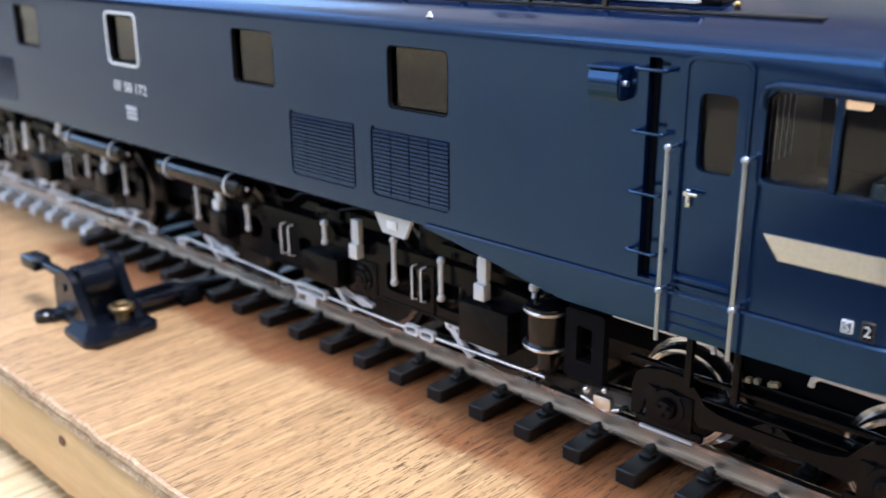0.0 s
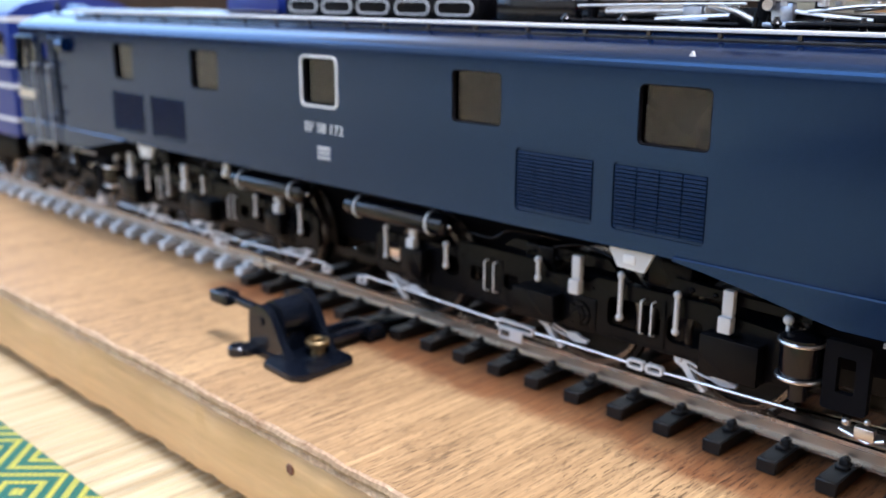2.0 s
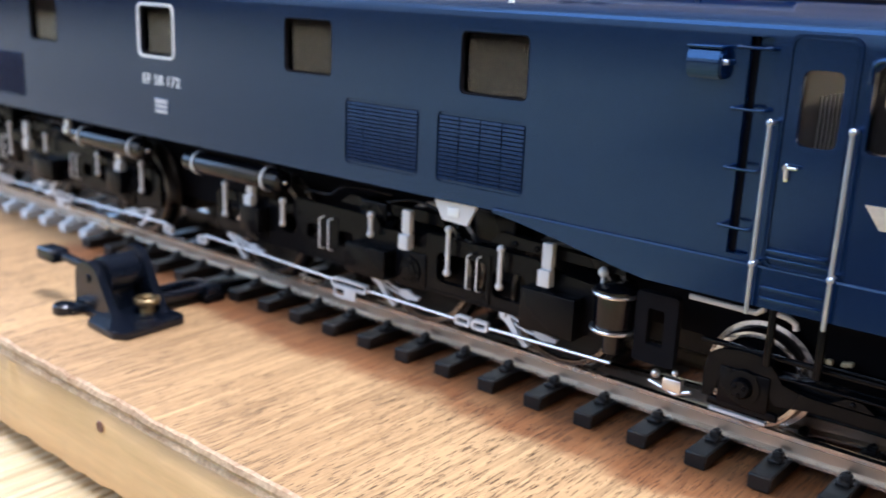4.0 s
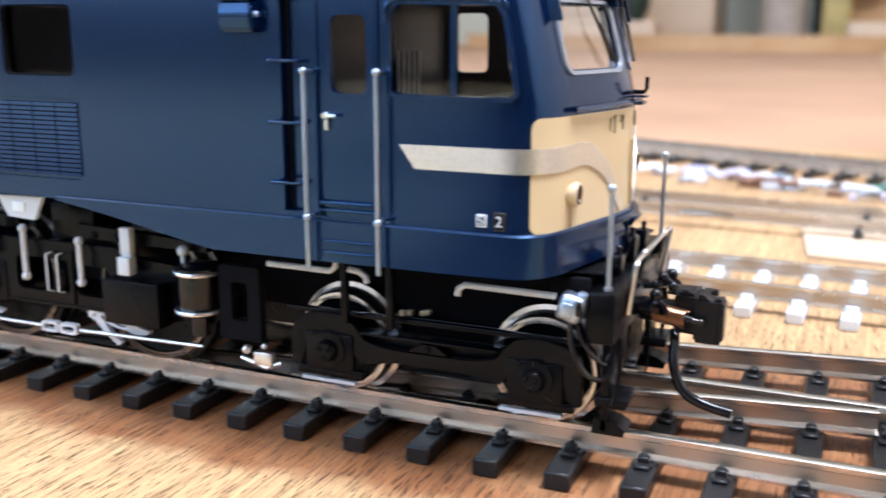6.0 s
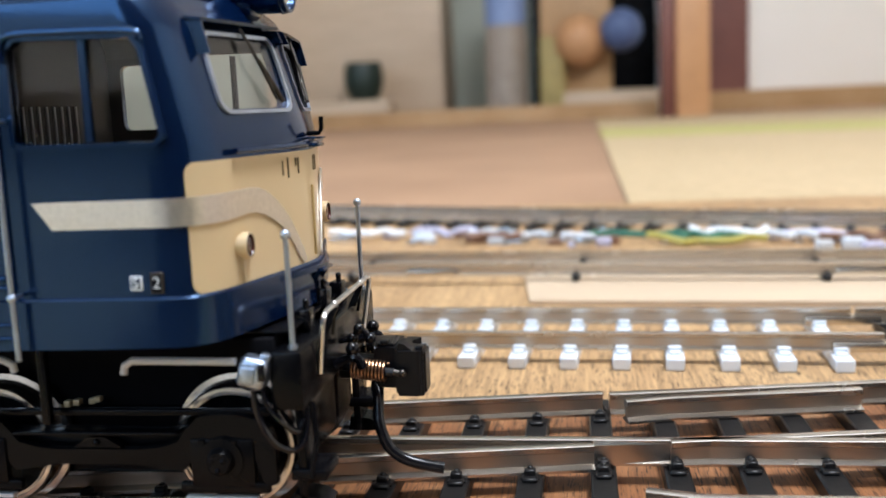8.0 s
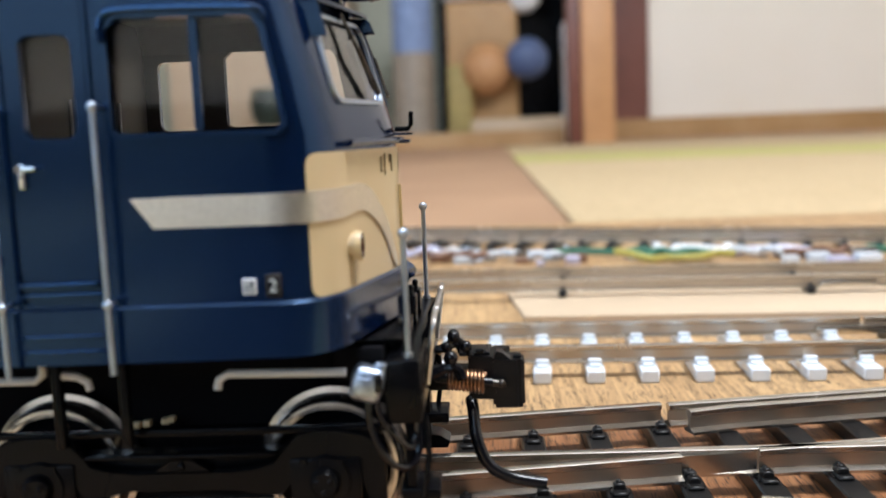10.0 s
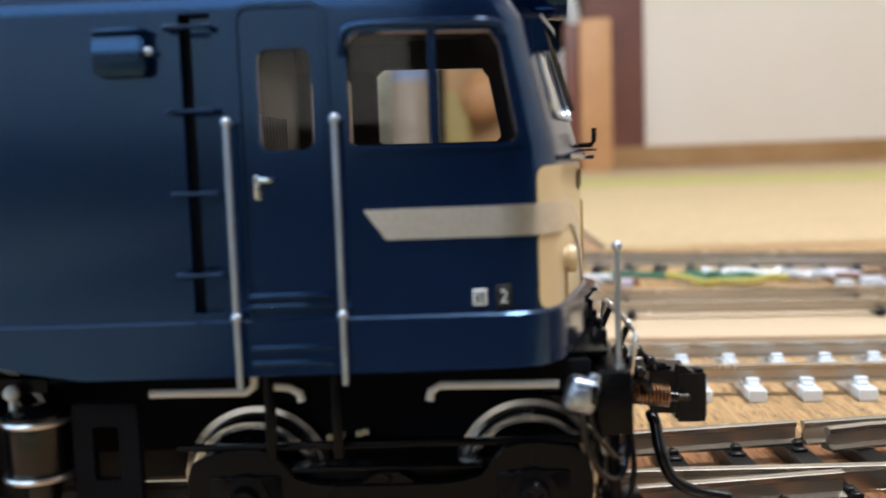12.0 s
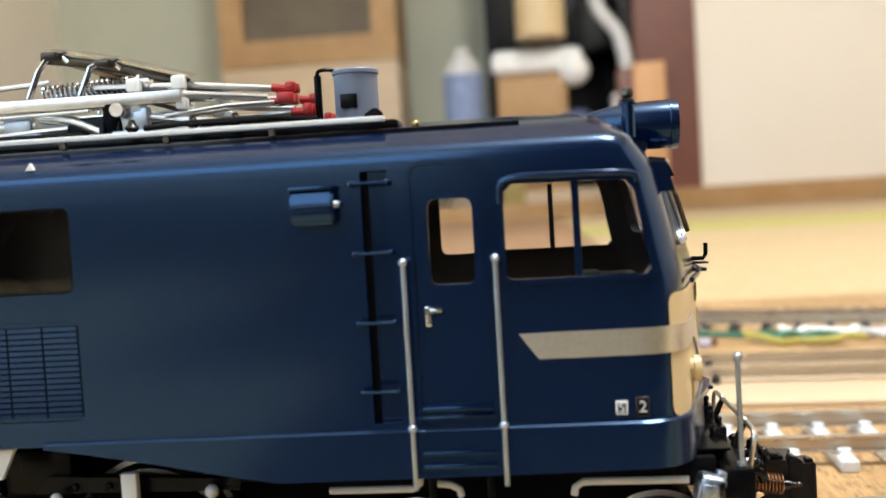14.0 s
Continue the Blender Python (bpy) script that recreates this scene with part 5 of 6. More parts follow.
def front_top(e):
    def m(x):
        return x if e > 0 else 2 * XC - x
    h = B()
    lathe(h, [(0.03, m(8.62)), (0.10, m(8.78)), (0.155, m(9.0)), (0.18, m(9.2)), (0.187, m(9.4)), (0.187, m(9.47)), (0.194, m(9.475)), (0.194, m(9.495)), (0.187, m(9.50)), (0.187, m(9.535)), (0.165, m(9.538)), (0.16, m(9.50)), (0.001, m(9.49))], (0, 0, 3.91), "x", 36)
    lamp = part("headlamp", h, BLUE, loco, "big round blue headlamp housing")
    l = B()
    lathe(l, [(0.001, m(9.53)), (0.09, m(9.522)), (0.158, m(9.50))], (0, 0, 3.91), "x", 28)
    part("lens", l, CHROME, lamp)
    saddle = B()
    box(saddle, *sorted((m(8.75), m(9.3))), -0.14, 0.14, 3.70, 3.88, 0.04)
    part("saddle", saddle, BLUE, lamp)
    w = B()
    lathe(w, [(0.001, 3.80), (0.05, 3.80), (0.05, 4.03), (0.063, 4.035), (0.063, 4.05), (0.04, 4.06)], (m(9.12), -0.5, 0), "z", 18)
    wh = part("whistle", w, BLUE, loco)
    w = B()
    lathe(w, [(0.001, 4.055), (0.045, 4.055), (0.05, 4.07), (0.03, 4.085), (0.045, 4.10), (0.045, 4.125), (0.03, 4.15), (0.001, 4.155)], (m(9.12), -0.5, 0), "z", 16)
    part("whistle_top", w, DARKSTEEL, wh, "grey metal whistle top")
    # grab step and hook across the nose
    g = B()
    rows = [nose_at(y, 2.80, 0.045) for y in (-1.02, -0.8, -0.5, -0.2, 0, 0.2, 0.5, 0.8, 1.02)]
    tube(g, [Vector((m(p.x), p.y, p.z)) for p in rows], 0.02, 8)
    box(g, *sorted((m(9.55), m(9.70))), -0.09, 0.09, 2.775, 2.80, 0.006)
    box(g, *sorted((m(9.57), m(9.72))), -0.06, 0.06, 2.83, 2.845, 0.004)
    st = part("nose_grab_rail", g, BLUE, loco)
    g = B()
    tube(g, [(m(9.6), 0, 2.87), (m(9.69), 0, 2.87), (m(9.71), 0, 2.90), (m(9.712), 0, 2.985)], 0.017, 8)
    part("hook", g, BLACK, st)
    # tail lamps
    for s in (-1, 1):
        p = nose_at(s * 0.97, 2.2)
        q = B()
        lathe(q, [(0.001, m(p.x - 0.05)), (0.075, m(p.x - 0.05)), (0.075, m(p.x + 0.02)), (0.088, m(p.x + 0.024)), (0.088, m(p.x + 0.058)), (0.084, m(p.x + 0.07)), (0.074, m(p.x + 0.07)), (0.07, m(p.x + 0.02)), (0.001, m(p.x + 0.02))], (0, s * 0.97, 2.2), "x", 24)
        tl = part("tail_lamp", q, CREAM, loco, "cream-rimmed tail lamp")
        # Lens colour also coats the rim's inside, painting in the opening's shade.
        q = B()
        lathe(q, [(0.001, m(p.x + 0.062)), (0.035, m(p.x + 0.058)), (0.058, m(p.x + 0.046)), (0.066, m(p.x + 0.04)), (0.0685, m(p.x + 0.066)), (0.0735, m(p.x + 0.0725)), (0.0745, m(p.x + 0.06))], (0, s * 0.97, 2.2), "x", 18)
        part("red_lens", q, DARKRED, tl)
        q = B()
        for z0, z1 in ((1.97, 2.0), (2.0, 2.06), (2.06, 2.13)):
            f = nose_at(s * 0.97, (z0 + z1) / 2)
            box(q, *sorted((m(f.x - 0.02), m(f.x + 0.024))), s * 0.97 - 0.018, s * 0.97 + 0.018, z0, z1, 0.004)
        part("lamp_foot", q, CREAM, tl)
    # emblem on the nose
    q = B()
    a = nose_at(0.0, 2.3, 0.03)
    box(q, *sorted((m(a.x - 0.03), m(a.x - 0.005))), -0.012, 0.012, 1.99, 2.50, 0.004)
    part("nose_emblem", q, GOLD, loco, "brass emblem bar on the nose")
    # ledge under the nose panel
    q = B()
    rows = [(nose_at(y, 1.93, 0.0), nose_at(y, 1.93, 0.10 - 0.11 * abs(y))) for y in (-0.8, -0.6, -0.4, -0.2, 0, 0.2, 0.4, 0.6, 0.8)]
    strip(q, [[Vector((m(p.x), p.y, p.z)) for p in r] for r in rows])
    q.normal_update()
    bmesh.ops.solidify(q, geom=q.faces[:], thickness=0.04)
    box(q, *sorted((m(9.58), m(9.70))), -0.13, 0.13, 1.875, 1.90, 0.008)
    for y in (-0.1, 0.1):
        prism(q, [(m(9.58), 1.76), (m(9.60), 1.76), (m(9.68), 1.88), (m(9.58), 1.88)], "y", y - 0.01, y + 0.01)
    part("nose_step", q, BLUE, loco)


for e in (1, -1):
    front_top(e)


# ---- running gear ----
def wheel(x, r, parent, rim=STEEL):
    """A wheelset: two tyred wheels on an axle."""
    z = 0.36 + r
    ax = B()
    cyl(ax, (x, -0.95, z), (x, 0.95, z), 0.06, None, 12)
    w = part("wheelset", ax, STEEL, parent)
    for s in (-1, 1):
        b = B()
        lathe(b, [(r - 0.07, s * 0.585), (r + 0.055, s * 0.585), (r + 0.05, s * 0.625), (r + 0.01, s * 0.633), (r, s * 0.66), (r - 0.006, s * 0.765), (r - 0.014, s * 0.775), (r - 0.036, s * 0.778), (r - 0.041, s * 0.758), (r - 0.048, s * 0.758), (r - 0.052, s * 0.775), (r - 0.060, s * 0.775), (r - 0.064, s * 0.74), (r - 0.09, s * 0.60)], (x, 0, z), "y", 48)
        part("tyre", b, rim, w, "steel tyre with flange")
        b = B()
        lathe(b, [(0.001, s * 0.60), (r - 0.092, s * 0.60), (r - 0.068, s * 0.735), (r - 0.11, s * 0.725), (r * 0.55, s * 0.69), (r * 0.36, s * 0.70), (r * 0.33, s * 0.775), (0.001, s * 0.775)], (x, 0, z), "y", 32)
        part("wheel_disc", b, BLACK, w)


def chassis():
    b = B()
    box(b, 2 * XC - 9.3, 9.3, -0.5, 0.5, 0.95, 1.93, 0.02)
    box(b, 2 * XC - 6.6, 6.6, -1.2, 1.2, 1.88, 1.925)
    part("underframe", b, MATTE, loco, "black underframe")
    # interior floor, bulkheads and desk seen through the cab windows
    for e in (1, -1):
        def m(x):
            return x if e > 0 else 2 * XC - x
        part("cab_floor", box(B(), *sorted((m(7.5), m(9.0))), -1.25, 1.25, 2.32, 2.40), BLACK, loco)
        part("bulkhead", box(B(), *sorted((m(7.40), m(7.46))), -1.3, 1.3, 1.95, 3.8), BULK, loco)
        r = B()
        for k in range(9):
            box(r, *sorted((m(7.462), m(7.472))), -0.2 + 0.11 * k, -0.175 + 0.11 * k, 2.6, 3.15)
        part("bulkhead_grille", r, LIGHTGREY, loco)
        d = B()
        box(d, *sorted((m(8.85), m(9.12))), -0.95, -0.35, 2.40, 2.84, 0.03)
        box(d, *sorted((m(8.72), m(8.86))), -0.85, -0.5, 2.40, 2.87, 0.03)
        part("driver_desk", d, DESK, loco, "green driver's desk inside the cab")
        s = B()
        box(s, *sorted((m(8.1), m(8.4))), -0.95, -0.55, 2.40, 2.78, 0.03)
        part("driver_seat", s, BLACK, loco)
    part("machine_room", box(B(), 2 * XC - 7.35, 7.35, -0.9, 0.9, 1.95, 3.72), BLACK, loco, "dark machine room casing")


chassis()


def driving_bogie(e):
    def m(x):
        return x if e > 0 else 2 * XC - x
    def bx(b, x0, x1, y0, y1, z0, z1, bev=0.0):
        return box(b, *sorted((m(x0), m(x1))), y0, y1, z0, z1, bev)
    bog = part("driving_bogie", bx(B(), 0.5, 6.9, -0.42, 0.42, 0.75, 1.3), BLACK, loco, "black six-wheel driving bogie")
    for x in (5.49, 3.74, 1.23):
        wheel(m(x), 0.625, bog, DARKTYRE)
    for s in (-1, 1):
        y0, y1 = sorted((s * 0.93, s * 1.01))
        # plate frame with a stepped upper edge and rounded openings
        edge = [(0.45, 0.88), (0.6, 0.82), (6.2, 0.82), (6.38, 0.92), (6.38, 1.30), (5.45, 1.37), (5.3, 1.44), (3.95, 1.44), (3.85, 1.37), (3.3, 1.37), (3.2, 1.47), (1.95, 1.47), (1.85, 1.37), (0.55, 1.36), (0.45, 1.28)]
        holes = [prism(B(), rrect(*sorted((m(p), m(q))), z0, z1, r), "y", y0 - 0.1, y1 + 0.1) for p, q, z0, z1, r in ((4.08, 4.72, 0.95, 1.27, 0.07), (4.80, 5.20, 0.95, 1.24, 0.07), (1.66, 1.94, 1.02, 1.28, 0.12), (2.12, 2.34, 1.04, 1.22, 0.04), (2.64, 2.86, 1.04, 1.22, 0.04), (0.62, 0.92, 0.98, 1.24, 0.10))]
        f = cut(prism(B(), [(m(x), z) for x, z in edge], "y", y0, y1), holes)
        bx(f, 4.74, 4.78, *sorted((s * 1.005, s * 1.03)), 0.86, 1.36)
        bx(f, 0.62, 6.18, *sorted((s * 1.005, s * 1.022)), 0.825, 0.85)
        bx(f, 3.97, 5.28, *sorted((s * 1.005, s * 1.022)), 1.41, 1.435)
        for x in (1.0, 2.0, 3.1, 3.9, 5.35, 6.1):
            for z in (0.90, 1.31):
                ball(f, (m(x), s * 1.012, z), 0.016, 6)
        part("bogie_frame", f, BLACK, bog)
        for x in (5.49, 3.74, 1.23):
            a = B()
            lathe(a, [(0.001, s * 1.10), (0.05, s * 1.10), (0.06, s * 1.085), (0.09, s * 1.08), (0.10, s * 1.06), (0.14, s * 1.055), (0.15, s * 1.03), (0.19, s * 1.025), (0.2, s * 0.99)], (m(x), 0, 1.0), "y", 24)
            bx(a, x - 0.21, x + 0.21, *sorted((s * 0.98, s * 1.03)), 0.80, 1.2, 0.02)
            for k in range(6):
                ball(a, (m(x) + 0.115 * math.cos(k * 1.047), s * 1.06, 1.0 + 0.115 * math.sin(k * 1.047)), 0.018, 6)
            part("axle_box", a, BLACK, bog)
            if s < 0:
                p = B()
                bx(p, x - 0.045, x + 0.065, -1.14, -1.07, 1.43, 1.66, 0.008)
                bx(p, x - 0.07, x + 0.06, -1.16, -1.06, 1.24, 1.40, 0.008)
                bx(p, x - 0.05, x + 0.05, -1.12, -1.07, 1.39, 1.45)
                part("sand_pipe", p, LIGHTGREY, bog, "pale square hanger")
    y = -1.1
    for x, z0, z1 in ((4.295, 1.105, 1.555), (4.95, 1.11, 1.49), (3.215, 1.30, 1.51), (0.735, 1.08, 1.45), (1.80, 1.16, 1.42)):
        r = B()
        cyl(r, (m(x), y, z0), (m(x), y, z1), 0.026, None, 10)
        ball(r, (m(x), y, z0), 0.042, 10)
        ball(r, (m(x), y, z1), 0.042, 10)
        part("hanger_link", r, LIGHTGREY, bog, "pale grey hanger link")
    for x in (2.41, 2.55, 4.535, 4.66):
        r = B()
        tube(r, [(m(x), -1.02, 1.335), (m(x), -1.08, 1.33), (m(x), -1.09, 1.31), (m(x), -1.09, 0.99), (m(x), -1.02, 0.965)], 0.009, 8)
        part("grab_iron", r, WHITE, bog, "thin white grab iron")
    for x0, x1, z0, z1 in ((2.92, 3.50, 0.85, 1.17), (5.26, 5.86, 0.80, 1.2), (1.12, 1.46, 0.97, 1.28)):
        part("equipment_box", bx(B(), x0, x1, -1.19, -0.98, z0, z1, 0.012), BLACK, bog)
    # brake cylinder with bright rings
    c = B()
    lathe(c, [(0.001, 0.77), (0.08, 0.77), (0.09, 0.94), (0.17, 0.96), (0.185, 0.99), (0.185, 1.33), (0.195, 1.34), (0.195, 1.375), (0.15, 1.40), (0.001, 1.41)], (m(6.2), -1.05, 0), "z", 28)
    cy = part("brake_cylinder", c, GLOSSBLACK, bog, "black upright cylinder with bright rings")
    for z in (1.0, 1.335):
        rr = B()
        lathe(rr, [(0.185, z - 0.018), (0.21, z - 0.016), (0.216, z), (0.21, z + 0.016), (0.185, z + 0.018)], (m(6.2), -1.05, 0), "z", 28)
        part("ring", rr, PANTO, cy)
    k = B()
    ball(k, (m(6.07), -1.08, 1.50), 0.05, 12)
    cyl(k, (m(6.07), -1.08, 1.38), (m(6.07), -1.08, 1.48), 0.02)
    part("valve_ball", k, LIGHTGREY, bog)
    # panel with slots between cylinder and pilot bogie
    pl = frame_prism(B(), rrect(*sorted((m(6.42), m(6.82))), 0.78, 1.42, 0.03), rrect(*sorted((m(6.54), m(6.70))), 0.95, 1.28, 0.02), "y", -1.08, -1.0)
    part("side_panel", pl, MATTE, bog)
    # pale brake gear low down by the wheels
    for x in (5.49, 3.74, 1.23):
        g = B()
        prism(g, [(m(x - 0.60), 0.82), (m(x - 0.54), 0.86), (m(x - 0.47), 0.84), (m(x - 0.44), 0.76), (m(x - 0.33), 0.62), (m(x - 0.22), 0.55), (m(x - 0.27), 0.52), (m(x - 0.42), 0.63), (m(x - 0.50), 0.72), (m(x - 0.58), 0.76)], "y", -1.0, -0.95)
        tube(g, [(m(x - 0.48), -0.99, 0.81), (m(x - 0.30), -0.99, 0.755), (m(x - 0.14), -0.99, 0.715)], 0.014, 6)
        tube(g, [(m(x - 0.44), -0.98, 0.74), (m(x - 0.28), -0.98, 0.69), (m(x - 0.12), -0.98, 0.675)], 0.012, 6)
        prism(g, [(m(x - 0.18), 0.735), (m(x - 0.06), 0.75), (m(x + 0.0), 0.71), (m(x + 0.10), 0.70), (m(x + 0.08), 0.66), (m(x - 0.06), 0.645), (m(x - 0.15), 0.665)], "y", -1.0, -0.955)
        ball(g, (m(x - 0.53), -0.99, 0.80), 0.035, 10)
        part("brake_gear", g, LIGHTGREY, bog, "pale brake rigging")
        for s2 in (-1, 1):
            sh = B()
            pts = [(x + s2 * (0.70 * math.cos(radians(a))), 0.985 + 0.70 * math.sin(radians(a))) for a in (-55, -40, -25, -10)]
            pts += [(x + s2 * (0.645 * math.cos(radians(a))), 0.985 + 0.645 * math.sin(radians(a))) for a in (-10, -25, -40, -55)]
            prism(sh, [(m(u), v) for u, v in pts], "y", -0.78, -0.66)
            part("brake_shoe", sh, BLACK, bog)
    # long bright brake rod with open turnbuckles
    rod = B()
    y = -1.05
    tube(rod, [(m(0.25), y, 0.70), (m(1.75), y, 0.665), (m(2.62), y, 0.645)], 0.018, 8)
    tube(rod, [(m(3.12), y, 0.63), (m(4.42), y, 0.625)], 0.018, 8)
    tube(rod, [(m(4.8), y, 0.63), (m(6.2), y, 0.66)], 0.018, 8)
    br = part("brake_rod", rod, PANTO, bog, "bright brake pull rod with turnbuckles")
    for x0, x1 in ((2.60, 3.15), (4.40, 4.60), (4.62, 4.82), (0.12, 0.3)):
        t = B()
        frame_prism(t, rrect(*sorted((m(x0), m(x1))), 0.585, 0.685, 0.03), rrect(*sorted((m(x0 + 0.03), m(x1 - 0.03))), 0.61, 0.66, 0.015), "y", y - 0.035, y + 0.02)
        part("turnbuckle", t, LIGHTGREY, br)
    t = B()
    frame_prism(t, rrect(*sorted((m(2.66), m(3.0))), 0.47, 0.60, 0.015), rrect(*sorted((m(2.68), m(2.82))), 0.495, 0.575, 0.01), "y", y - 0.05, y - 0.03)
    part("rod_bracket", t, LIGHTGREY, br)
    lump = B()
    ball(lump, (m(6.66), -1.06, 0.70), 0.042, 12)
    ball(lump, (m(6.84), -1.06, 0.75), 0.03, 10)
    bx(lump, 6.74, 6.92, -1.09, -1.02, 0.58, 0.70, 0.015)
    tube(lump, [(m(6.6), -1.05, 0.62), (m(6.85), -1.05, 0.56), (m(7.0), -1.05, 0.62)], 0.022, 8)
    part("sand_nozzle", lump, PANTO, bog, "pale lumps of the sanding gear")
    # trapezoid plate below the body
    pb = prism(B(), [(m(4.28), 1.90), (m(4.80), 1.91), (m(4.695), 1.70), (m(4.39), 1.715)], "y", -1.33, -1.29)
    pp = part("trapezoid_plate", pb, LIGHTGREY, bog, "pale trapezoid plate under the body side")
    part("plate_label", bx(B(), 4.46, 4.60, -1.345, -1.328, 1.765, 1.855, 0.008), WHITE, pp)
    # piping up under the floor
    u = B()
    tube(u, [(m(1.9), -0.95, 1.6), (m(2.4), -0.95, 1.58), (m(2.7), -0.95, 1.72), (m(3.4), -0.95, 1.74)], 0.018, 8, 4)
    tube(u, [(m(3.3), -0.95, 1.64), (m(3.7), -0.95, 1.73), (m(4.1), -0.95, 1.66), (m(4.3), -0.95, 1.55)], 0.014, 8, 4)
    tube(u, [(m(5.0), -0.98, 1.55), (m(5.6), -0.98, 1.5), (m(6.4), -0.98, 1.55)], 0.018, 8, 4)
    bx(u, 4.5, 5.0, -0.95, -0.6, 1.45, 1.8, 0.02)
    bx(u, 2.9, 3.3, -0.95, -0.6, 1.42, 1.62, 0.02)
    part("piping", u, BLACK, bog)
    # bolster beams above the frame
    u = B()
    prism(u, [(m(4.75), 1.50), (m(4.85), 1.62), (m(6.25), 1.56), (m(6.25), 1.48)], "y", -1.0, -0.9)
    prism(u, [(m(2.55), 1.52), (m(2.7), 1.62), (m(4.0), 1.62), (m(4.1), 1.50), (m(3.3), 1.50)], "y", -0.9, -0.8)
    for x in (5.05, 5.3, 3.0, 3.4):
        ball(u, (m(x), -1.0, 1.54), 0.03, 8)
    part("bolster_beam", u, BLACK, bog)


for e in (1, -1):
    driving_bogie(e)


def air_tanks():
    for x0, x1 in ((-2.55, -0.80), (0.08, 1.90)):
        b = B()
        lathe(b, [(0.001, x0), (0.09, x0 + 0.01), (0.13, x0 + 0.04), (0.14, x0 + 0.09), (0.14, x1 - 0.09), (0.13, x1 - 0.04), (0.09, x1 - 0.01), (0.001, x1)], (0, -1.15, 1.665), "x", 28)
        t = part("air_tank", b, GLOSSBLACK, loco, "long black air tank with two pale straps")
        for x in (x0 + 0.25, x1 - 0.27):
            r = B()
            lathe(r, [(0.139, x - 0.022), (0.15, x - 0.02), (0.15, x + 0.02), (0.139, x + 0.022)], (0, -1.15, 1.665), "x", 28)
            part("strap", r, LIGHTGREY, t)
        k = B()
        ball(k, (x1 + 0.005, -1.15, 1.665), 0.035, 10)
        part("tank_plug", k, CHROME, t)
    k = B()
    ball(k, (-2.78, -1.15, 1.70), 0.075, 12)
    box(k, -2.84, -2.72, -1.18, -1.12, 1.70, 1.85, 0.02)
    part("white_valve", k, WHITE, loco, "white valve beside the tank")


air_tanks()


def pilot_bogie(e):
    def m(x):
        return x if e > 0 else 2 * XC - x
    bog = part("pilot_bogie", box(B(), *sorted((m(7.0), m(9.55))), -0.54, 0.54, 0.50, 1.0, 0.03), BLACK, loco, "black four-wheel pilot bogie")
    for x in (7.43, 9.18):
        wheel(m(x), 0.43, bog)
    for s in (-1, 1):
        # one cast frame: arches over both axle boxes, a dropped bar between them
        top = [(7.07, 0.90), (7.10, 1.0), (7.20, 1.06), (7.36, 1.09), (7.5, 1.09), (7.6, 1.06), (7.68, 0.98), (7.74, 0.90), (7.86, 0.865), (8.0, 0.85), (8.6, 0.85), (8.75, 0.865), (8.87, 0.90), (8.93, 0.98), (9.01, 1.06), (9.11, 1.09), (9.25, 1.09), (9.41, 1.06), (9.51, 1.0), (9.54, 0.9)]
        low = [(9.54, 0.62), (9.46, 0.60), (9.40, 0.78), (9.28, 0.93), (9.08, 0.93), (8.97, 0.78), (8.9, 0.70), (8.75, 0.72), (8.6, 0.745), (8.0, 0.745), (7.86, 0.72), (7.7, 0.70), (7.64, 0.78), (7.55, 0.93), (7.32, 0.93), (7.20, 0.78), (7.15, 0.62), (7.07, 0.62)]
        f = prism(B(), [(m(x), z) for x, z in top + low], "y", *sorted((s * 0.93, s * 1.0)))
        part("bogie_frame", f, BLACK, bog)
        part("frame_web", box(B(), *sorted((m(7.62), m(9.0))), *sorted((s * 0.85, s * 0.89)), 0.73, 0.972, 0.008), BLACK, bog)
        sb = prism(B(), [(m(8.13), 0.86), (m(8.47), 0.86), (m(8.36), 0.93), (m(8.24), 0.93)], "y", *sorted((s * 0.89, s * 0.99)))
        ball(sb, (m(8.30), s * 0.99, 0.895), 0.025, 8)
        part("spring_bracket", sb, BLACK, bog)
        for x in (7.43, 9.18):
            ft = B()
            box(ft, *sorted((m(x - 0.31), m(x + 0.31))), *sorted((s * 0.95, s * 1.01)), 0.55, 0.63, 0.02)
            part("pedestal_tie", ft, BLACK, bog)
        rb = B()
        box(rb, *sorted((m(7.0), m(9.55))), *sorted((s * 0.9, s * 0.96)), 1.07, 1.11, 0.008)
        box(rb, *sorted((m(7.72), m(8.88))), *sorted((s * 0.90, s * 1.03)), 0.955, 0.975, 0.006)
        part("equaliser_bar", rb, BLACK, bog)
        for x in (7.43, 9.18):
            a = B()
            lathe(a, [(0.001, s * 1.10), (0.07, s * 1.10), (0.085, s * 1.085), (0.095, s * 1.04), (0.15, s * 1.035), (0.16, s * 0.98)], (m(x), 0, 0.79), "y", 22)
            box(a, *sorted((m(x - 0.22), m(x + 0.22))), *sorted((s * 0.95, s * 1.02)), 0.60, 0.93, 0.02)
            for k in range(3):
                ball(a, (m(x) + 0.045 * math.cos(k * 2.094 + 0.5), s * 1.10, 0.79 + 0.045 * math.sin(k * 2.094 + 0.5)), 0.02, 6)
                box(a, *sorted((m(x - 0.15 + 0.11 * k), m(x - 0.11 + 0.11 * k))), *sorted((s * 1.015, s * 1.035)), 0.90, 0.925)
            part("axle_box", a, BLACK, bog)
            pk = B()
            box(pk, *sorted((m(x - 0.30), m(x + 0.20))), *sorted((s * 0.90, s * 0.955)), 0.478, 0.508, 0.006)
            part("pickup_strip", pk, LIGHTGREY, bog, "pale pickup strip by the wheel")
    sm = B()
